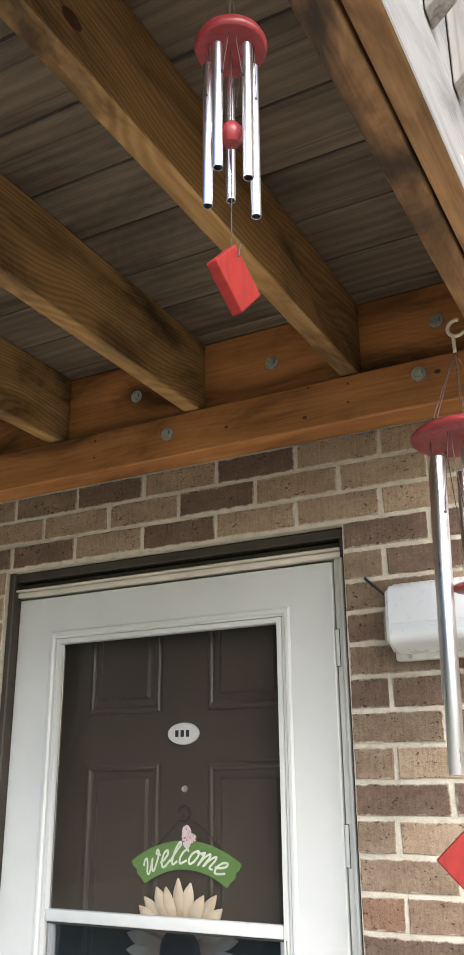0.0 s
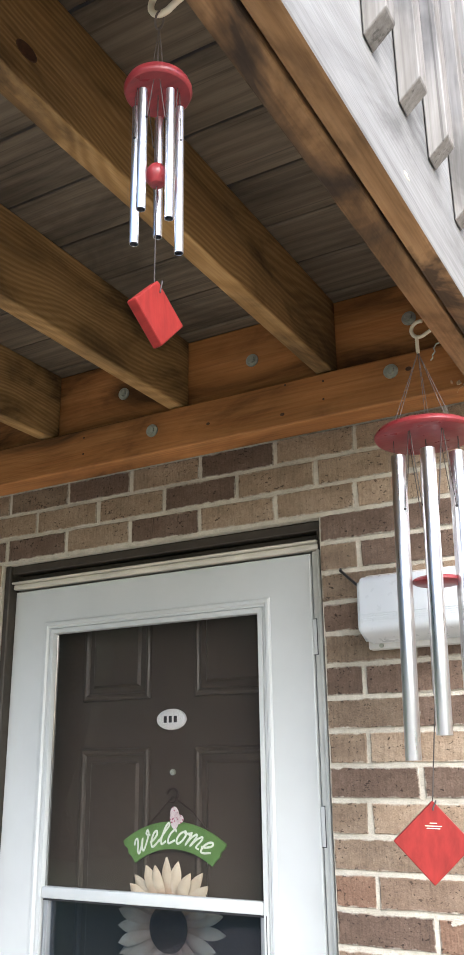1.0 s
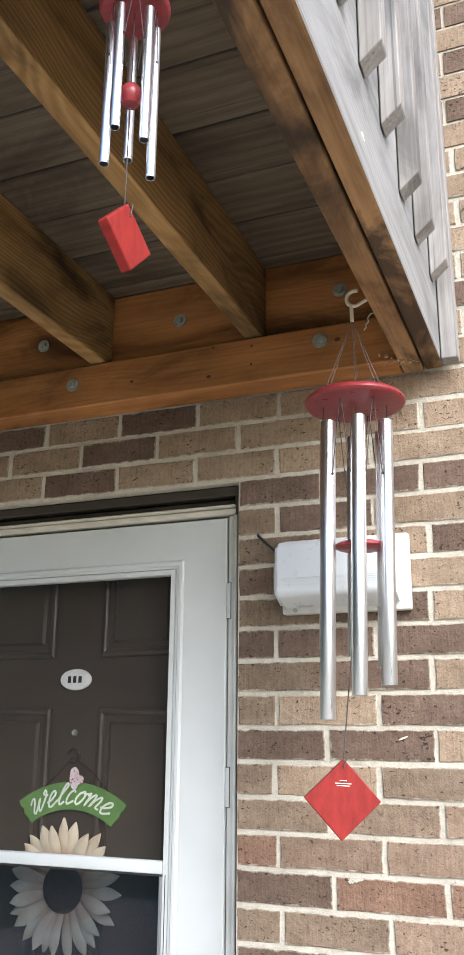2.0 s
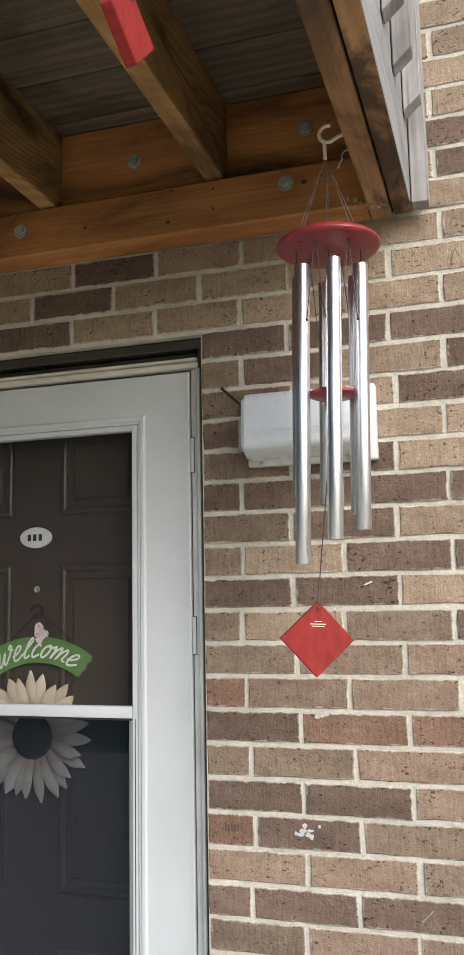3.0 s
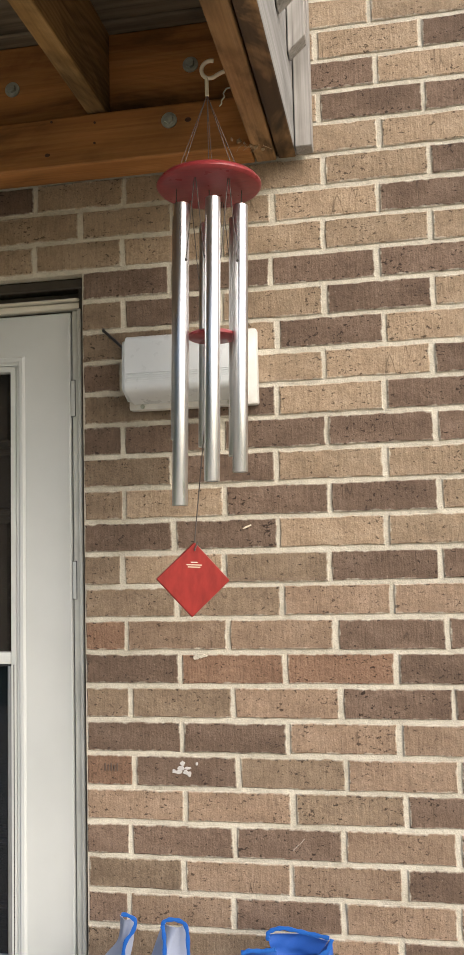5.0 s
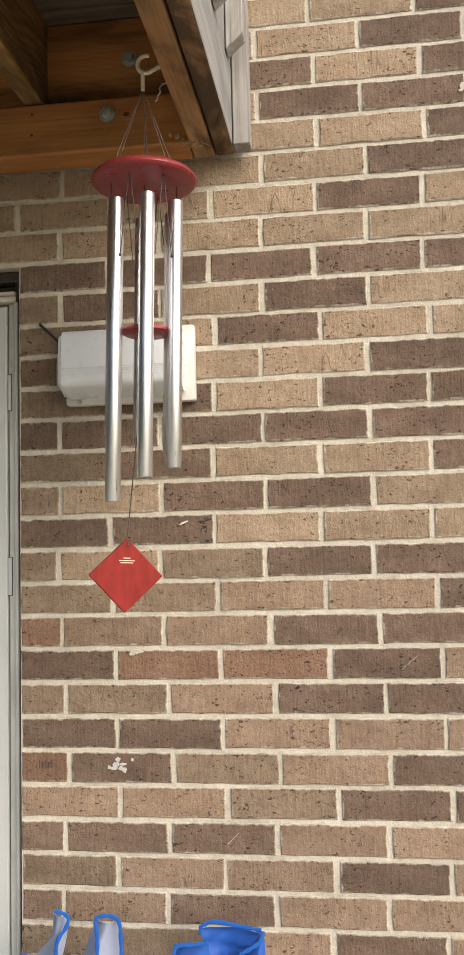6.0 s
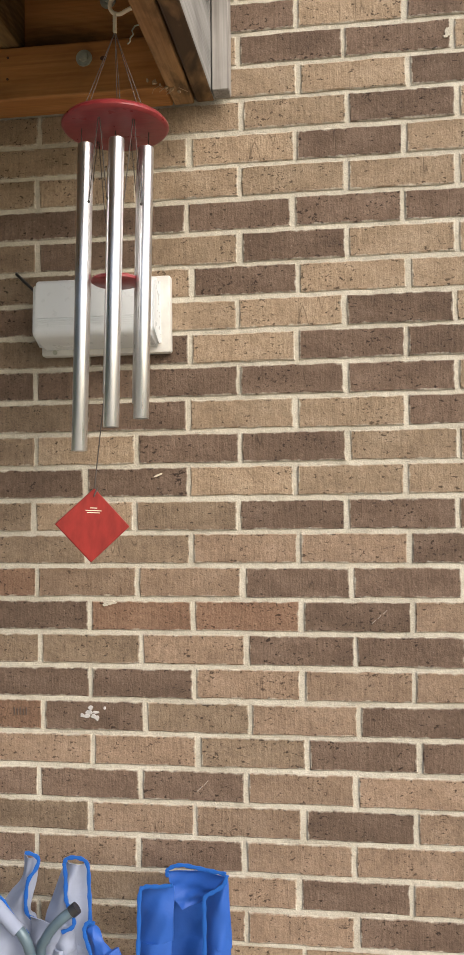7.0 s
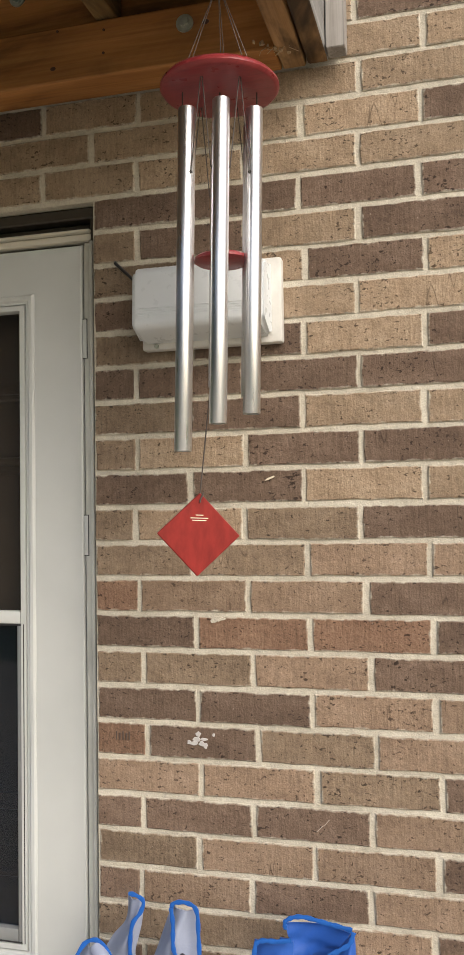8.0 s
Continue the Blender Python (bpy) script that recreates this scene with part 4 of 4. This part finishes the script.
sheet(grey_chair, GREYCLOTH, 0.009, 0.004, *(((0.061, 0.767), (0.040, 0.738), (0.023, 0.692), (0.011, 0.647), (0.004, 0.590), (0.03, 0.12)), ((0.084, 0.768), (0.103, 0.744), (0.124, 0.715), (0.139, 0.686), (0.147, 0.605), (0.15, 0.12)), -0.177, 0.022, 1.5, 0.0))
part("canvas", grown(cloth, ((0.243, 0.717), (0.242, 0.699), (0.252, 0.658), (0.264, 0.603), (0.27, 0.14)), ((0.260, 0.715), (0.273, 0.697), (0.289, 0.671), (0.316, 0.629), (0.34, 0.14)), -0.152, 0.012, 1.0, 0.004, 20, 8, 0.4), BLUECLOTH, grey_chair, "blue canvas arm flap", True)
bound(grey_chair, *(((0.114, 0.828), (0.127, 0.826), (0.141, 0.817), (0.135, 0.797), (0.121, 0.778), (0.116, 0.750), (0.116, 0.721), (0.126, 0.707), (0.156, 0.696), (0.180, 0.687)), -0.124))
bound(grey_chair, *(((0.197, 0.814), (0.202, 0.827), (0.224, 0.830), (0.242, 0.819), (0.245, 0.779), (0.247, 0.724), (0.248, 0.619)), -0.141))
bound(grey_chair, *(((0.201, 0.823), (0.204, 0.796), (0.204, 0.761), (0.210, 0.742), (0.219, 0.723), (0.217, 0.708), (0.196, 0.697)), -0.152))
bound(grey_chair, *(((0.015, 0.603), (0.036, 0.714), (0.057, 0.762), (0.075, 0.779), (0.094, 0.778), (0.112, 0.756), (0.132, 0.729), (0.148, 0.712), (0.150, 0.682), (0.151, 0.639)), -0.199))
bound(grey_chair, *(((0.275, 0.613), (0.255, 0.671), (0.244, 0.708), (0.251, 0.725), (0.264, 0.723)), -0.167))


def lift(p, y):
    return (p[0], y, p[1])


tube = part("pole", grown(pole, [(0.233, -0.193, 0.758), (0.208, -0.198, 0.740), (0.181, -0.193, 0.706), (0.166, -0.182, 0.657), (0.17, -0.161, 0.45), (0.15, -0.139, 0.02)]), POLE, grey_chair, "bent grey steel pole", True)
bm = bmesh.new()
rod(bm, (0.229, -0.194, 0.755), (0.239, -0.192, 0.763), 0.0115, 16)
part("cap", bm, BLACK, tube, "black plastic end cap", True)
tube = part("pole", grown(pole, [(0.127, -0.212, 0.735), (0.145, -0.216, 0.722), (0.156, -0.214, 0.698), (0.158, -0.204, 0.652), (0.16, -0.193, 0.45), (0.22, -0.214, 0.02)]), POLE, grey_chair, smooth=True)
part("sleeve", grown(pole, [(0.085, -0.195, 0.767), (0.102, -0.208, 0.756), (0.120, -0.212, 0.741), (0.138, -0.215, 0.726)], 0.0125), GREYCLOTH, grey_chair, "pale canvas sleeve over the pole", True)
for x, y in ((0.15, -0.139), (0.22, -0.214), (0.09, -0.085), (0.26, -0.085)):
    bm = bmesh.new()
    if (x, y) in ((0.09, -0.085), (0.26, -0.085)):
        rod(bm, (x, y, 0.012), (x + (0.18 - x) * 0.5, y, 0.62), 0.009, 12)
    rod(bm, (x, y, 0.0), (x, y, 0.03), 0.014, 12)
    part("foot" if y != -0.085 else "leg", bm, BLACK if y != -0.085 else POLE, grey_chair, smooth=True)
part("cup_holder", grown(pole, [lift((0.052 + 0.05 * math.cos(a), 0.630 + 0.035 * math.sin(a)), -0.209) for a in (radians(8 * i) for i in range(24))], 0.006), BLACK, grey_chair, "black cup holder ring", True)

blue_chair = thing("camp_chair", (0.44, -0.107, 0), "folded blue canvas camp chair leaning against the wall", "camp chair", "folded camp chairs")
sheet(blue_chair, BLUECLOTH, 0.007, 0.0025, *(((0.344, 0.788), (0.343, 0.751), (0.340, 0.696), (0.337, 0.630), (0.36, 0.12)), ((0.409, 0.793), (0.409, 0.754), (0.407, 0.700), (0.405, 0.634), (0.42, 0.12)), -0.152, 0.010, 1.0, 0.6))
sheet(blue_chair, BLUECLOTH, 0.007, 0.0025, *(((0.363, 0.743), (0.357, 0.702), (0.353, 0.655), (0.350, 0.573), (0.40, 0.12)), ((0.469, 0.742), (0.467, 0.708), (0.464, 0.661), (0.461, 0.580), (0.48, 0.12)), -0.042, 0.004, 2.6, 1.9))
sheet(blue_chair, BLUECLOTH, 0.007, 0.0025, *(((0.386, 0.797), (0.391, 0.770), (0.400, 0.744), (0.415, 0.731)), ((0.496, 0.793), (0.480, 0.772), (0.467, 0.758), (0.454, 0.740)), -0.105, -0.016, 1.2, 0.7))
sheet(blue_chair, BLUECLOTH, 0.007, 0.0025, *(((0.503, 0.810), (0.479, 0.781), (0.464, 0.763), (0.461, 0.697), (0.461, 0.632), (0.47, 0.12)), ((0.506, 0.811), (0.508, 0.782), (0.511, 0.733), (0.512, 0.684), (0.510, 0.635), (0.52, 0.12)), -0.141, 0.012, 1.4, 0.2))
bound(blue_chair, *(((0.343, 0.638), (0.346, 0.714), (0.348, 0.779), (0.358, 0.794), (0.385, 0.796), (0.409, 0.800)), -0.167))
bound(blue_chair, *(((0.388, 0.791), (0.389, 0.805), (0.414, 0.814), (0.457, 0.808), (0.499, 0.801)), -0.113))
bound(blue_chair, *(((0.507, 0.818), (0.501, 0.801), (0.484, 0.788), (0.466, 0.776), (0.465, 0.748), (0.465, 0.694), (0.464, 0.640)), -0.156))
for n in range(3):
    bm = bmesh.new()
    sweep(bm, [lift((0.345 + 0.0048 * i, 0.660 - 0.006 * n + 0.001 * math.sin(i)), -0.163 - 0.012 * math.sin(math.pi * i / 9)) for i in range(10)], 0.0006, 5)
    part("stitching", bm, GREYCLOTH, blue_chair, "pale stitched line")
for x, y in ((0.37, -0.107), (0.44, -0.075), (0.51, -0.128)):
    bm = bmesh.new()
    rod(bm, (x, y, 0.0), (x, y, 0.55), 0.009, 12)
    rod(bm, (x, y, 0.0), (x, y, 0.03), 0.014, 12)
    part("leg", bm, POLE, blue_chair, smooth=True)


# ---- marks on the wall ----
PAINT = plain("white_paint_smear", (0.46, 0.45, 0.44), 0.7, vary=0.15, scale=80, bump=0.5)
INK = plain("faded_dark_ink", (0.075, 0.055, 0.045), 0.9)
CHIP = plain("pale_wood_chip", (0.62, 0.56, 0.44), 0.7)


def blob(bm, x, z, w, h, seed, thick=0.0016):
    """A thin dab with an uneven outline."""
    r = random.Random(seed)
    n = 13
    slab(bm, [(x + w * r.uniform(0.55, 1.0) * math.cos(2 * math.pi * i / n), z + h * r.uniform(0.55, 1.0) * math.sin(2 * math.pi * i / n)) for i in range(n)], -0.0012 - thick * r.uniform(0.3, 1.0), 0.001)


def smear(name, label, dabs, material):
    mark = thing(name, (dabs[0][0], 0, dabs[0][1]), label, "mark")
    for n, (x, z, w, h) in enumerate(dabs):
        part("dab", grown(blob, x, z, w, h, 31 + n + round(1000 * x)), material, mark)


smear("paint_smear", "smear of white paint on a dark brick", ((0.206, 1.075, 0.006, 0.006), (0.203, 1.066, 0.010, 0.006), (0.196, 1.058, 0.012, 0.004), (0.212, 1.058, 0.006, 0.006), (0.217, 1.066, 0.008, 0.0035), (0.220, 1.055, 0.005, 0.007), (0.236, 1.075, 0.003, 0.004), (0.188, 1.061, 0.004, 0.003)), PAINT)
smear("mortar_smear", "dab of pale mortar on a brick edge", ((0.247, 1.289, 0.016, 0.006), (0.238, 1.284, 0.007, 0.004)), MORTAR)
smear("mortar_smear", "dab of pale mortar on a brick edge", ((0.942, 2.414, 0.009, 0.012), (0.936, 2.404, 0.005, 0.004)), MORTAR)
chip = thing("wood_chip", (0.350, 0, 1.546), "thin pale wood chip stuck to a brick", "chip")
bm = bmesh.new()
slab(bm, ((0.341, 1.5425), (0.347, 1.5435), (0.359, 1.549), (0.3575, 1.551), (0.346, 1.547)), -0.004, 0.001)
part("sliver", bm, CHIP, chip)
scribble = thing("scribble", (0.055, 0, 1.066), "faded dark marks on a reddish half brick", "mark")
for n in range(5):
    bm = bmesh.new()
    box(bm, 0.042 + 0.0065 * n, 0.0437 + 0.0065 * n, -0.0013, 0.001, 1.057, 1.073 - 0.003 * (n % 2))
    part("bar", bm, INK, scribble)

# ---- crumbs and a twisted wire at the end of the deck ----
MUD = plain("dry_tan_mud", (0.42, 0.31, 0.19), 0.9, vary=0.3, scale=200, bump=0.6)
r = random.Random(17)
crumbs = thing("nest_crumbs", (0.365, -0.082, 2.316), "dry tan crumbs of an old mud nest stuck under the deck", "nest remains")
for x, y, z, s in ((0.368, -0.082, 2.317, 0.0055), (0.353, -0.082, 2.323, 0.0035), (0.378, -0.083, 2.312, 0.003), (0.400, -0.075, 2.305, 0.006), (0.412, -0.062, 2.305, 0.004), (0.392, -0.084, 2.3045, 0.0035)):
    bm = bmesh.new()
    bmesh.ops.create_icosphere(bm, subdivisions=1, radius=s, matrix=Matrix.Translation((x, y, z)))
    for v in bm.verts:
        v.co += Vector((r.uniform(-1, 1), r.uniform(-1, 1), r.uniform(-1, 1))) * s * 0.35
    part("crumb", bm, MUD, crumbs)
for n in range(7):
    bm = bmesh.new()
    x = 0.375 + 0.007 * n
    sweep(bm, [(x, -0.081, 2.309), (x + r.uniform(-0.012, 0.012), -0.086, 2.302 + r.uniform(-0.004, 0.003)), (x + r.uniform(-0.02, 0.02), -0.078, 2.296 + r.uniform(-0.004, 0.006))], 0.0006, 4)
    part("straw", bm, MUD, crumbs)
twist = thing("wire_hook", (0.384, -0.29, 2.315), "small twisted grey wire stuck into the rim board", "wire")
bm = bmesh.new()
sweep(bm, [(0.3915, -0.29, 2.3145), (0.3815, -0.29, 2.313), (0.3765, -0.292, 2.304), (0.378, -0.29, 2.298), (0.372, -0.288, 2.293), (0.3725, -0.29, 2.286), (0.368, -0.29, 2.282)], 0.0014, 6)
part("wire", bm, ZINC, twist, smooth=True)

# ---- pale scratches on two dark bricks ----
SCRATCH = plain("pale_scratch", (0.36, 0.32, 0.28), 0.9, vary=0.2, scale=300)
for marks in (((0.424, 0.914, 0.436, 0.925), (0.438, 0.926, 0.447, 0.936)), ((0.774, 1.250, 0.782, 1.257), (0.785, 1.259, 0.792, 1.266), (0.796, 1.269, 0.804, 1.276))):
    mark = thing("scratch", (marks[0][0], 0, marks[0][1]), "thin pale scratches across a dark brick", "mark", "scratches")
    for x0, z0, x1, z1 in marks:
        bm = bmesh.new()
        slab(bm, ((x0, z0), (x0 + 0.0012, z0), (x1 + 0.0006, z1), (x1, z1 + 0.0006)), -0.0012, 0.001)
        part("line", bm, SCRATCH, mark)

# ---- bricks of the wall ----
# how far each course is set along, in millimetres, from the ninth above the door head down
SET = dict(zip(range(-9, 22), (4, -2, -3, 7, -2, 10, 5, 2, 2, -5, 0, 5, -7, -1, -5, -4, -4, -5, -9, -2, -2, 3, 4, 3, 10, 10, 2, 1, -5, -9, 0)))
# tone of each brick, course by course: T tan, D dark, M mid brown, R reddish, P darkened pink brown that replaces tan
# in the lower courses
RIGHT = {
    -9: "TDTTDTT", -8: "TTTTDTT", -7: "TTTTDDT", -6: "TTDTDTD", -5: "TTTDDTD", -4: "TTTTDTD", -3: "..TTDTTDT", -2: "TTTDTTD", -1: "..TTTTDTD",
    0: "DDDDDTD", 1: "MDTDTTDT", 2: "MTDTTDT", 3: "DTTTDTTD", 4: "MDTDDTT", 5: "DDDDDTDT", 6: "MDTTDTT", 7: "MTDDTTDT", 8: "DDTTTDT", 9: "MTMDDDTT",
    10: "MMPPDPP", 11: "RPPDDDPM", 12: "DRRDPPD", 13: "MMPDDPPM", 14: "DDPPPDP", 15: "RDMPDPPD", 16: "PPMDDPP", 17: "DDDPPPDP", 18: "MPPDPPD", 19: "DPDPPDPP", 20: "MMPDPPD", 21: "DMPPDPPD",
}
ABOVE = {-1: "DTDTT", -2: "TTTDT", -3: "MDTDT"}      # over the opening, up to its right edge
pick = random.Random(5)


def brick_mesh(long, tone, seed):
    """One brick with softly broken edges; its origin lies at the lower left of its face."""
    r = random.Random(seed)
    bm = bmesh.new()
    w, h = long - JOINT, COURSE - JOINT
    nx = max(3, round(w / 0.030))
    ring_o, ring_i = [], []
    per = [(i / nx, 0) for i in range(nx)] + [(1, j / 2) for j in range(2)] + [(1 - i / nx, 1) for i in range(nx)] + [(0, 1 - j / 2) for j in range(2)]
    for u, v in per:
        jx, jz = r.uniform(-0.0014, 0.0012), r.uniform(-0.0014, 0.0012)
        ring_o.append(bm.verts.new((u * w + jx, 0.0017, v * h + jz)))
        ring_i.append(bm.verts.new((0.0022 + u * (w - 0.0044) + jx, r.uniform(-0.0004, 0.0006), 0.0022 + v * (h - 0.0044) + jz)))
    back = [bm.verts.new((v.co.x, 0.012, v.co.z)) for v in ring_o]
    n = len(per)
    for i in range(n):
        j = (i + 1) % n
        bm.faces.new((ring_i[i], ring_i[j], ring_o[j], ring_o[i]))
        bm.faces.new((ring_o[i], ring_o[j], back[j], back[i]))
    bm.faces.new(ring_i)
    return mesh("brick", bm, BRICK[tone])


STOCK = {}


def lay(x0, x1, k, tone):
    """One brick between two joints, in course k below the door head."""
    key = (round(x1 - x0, 4), tone, pick.randrange(5))
    if key not in STOCK:
        STOCK[key] = brick_mesh(x1 - x0, tone, hash((key[0], key[2])) % 997)
    ob = new("brick", STOCK[key])
    ob.location = (x0 + JOINT / 2 + pick.uniform(-0.0018, 0.0018), pick.uniform(-0.0008, 0.0012), HEAD - (k + 1) * COURSE + JOINT / 2 + 0.005 + pick.uniform(-0.0008, 0.0008))
    ob.rotation_euler = (0, radians(pick.uniform(-0.13, 0.13)), 0)
    ob.parent = wall


laid = 0
far = []
for k in range(-45, 31):
    odd = k % 2
    move = 0.001 * SET.get(k, pick.randrange(-8, 9))
    # joints to the right of the door, bricks there being laid a little longer than over it
    joints = [(0.094 + 0.2145 * n if odd else 0.202 + 0.2165 * n) + move for n in range(20)]
    spans = []
    if k >= 0:
        right = [0.0] + joints
        x = JAMB_L
        if odd:
            spans.append((x - LONG / 2, x))
            x -= LONG / 2
        while x > -3.8:
            spans.append((x - LONG, x))
            x -= LONG
    else:
        right = [-n * LONG + (-LONG / 2 if odd else 0) for n in range(17, -1, -1)] + joints
    spans += list(zip(right, right[1:]))
    for x0, x1 in spans:
        tone = pick.choice("TTTTDDDM")
        if x0 > -0.11 and k in RIGHT:
            lead = 0.12 if odd and (k < 0 or x0 > 0.05) else 0.0
            n = max(0, round((x0 + lead) / 0.2155))
            row = RIGHT[k]
            if 0 <= n < len(row) and row[n] != ".":
                tone = row[n]
        if k in ABOVE and x0 < -0.05:
            n = len(ABOVE[k]) - 1 - round((-x0 - (LONG / 2 if odd else LONG)) / LONG)
            if 0 <= n < len(ABOVE[k]):
                tone = ABOVE[k][n]
        if -1.16 < x0 < 1.30 and -11 <= k <= 21 and not (k < -3 and x0 < 0.2) and laid < 300:
            lay(x0, x1, k, tone)
            laid += 1
        else:
            far.append((x0, x1, k))

verts, faces = [], []
for x0, x1, k in far:
    z1 = HEAD - k * COURSE - JOINT / 2 + 0.005
    z0 = z1 - COURSE + JOINT
    b = len(verts)
    a0, a1 = x0 + JOINT / 2, x1 - JOINT / 2
    verts += [(a0, 0.012, z0), (a1, 0.012, z0), (a1, 0.012, z1), (a0, 0.012, z1), (a0, 0, z0), (a1, 0, z0), (a1, 0, z1), (a0, 0, z1)]
    faces += [(b + 4, b + 5, b + 6, b + 7), (b, b + 1, b + 5, b + 4), (b + 1, b + 2, b + 6, b + 5), (b + 2, b + 3, b + 7, b + 6), (b + 3, b, b + 4, b + 7)]
me = bpy.data.meshes.new("outer_bricks")
me.from_pydata(verts, [], faces)
me.materials.append(BRICK["T"])
me.materials.append(BRICK["D"])
tones = [pick.random() < 0.4 for _ in far]
me.polygons.foreach_set("material_index", [int(tones[i // 5]) for i in range(len(faces))])
rest = new("outer_bricks", me)
rest.parent = wall
tagged(rest, kind="stuff")
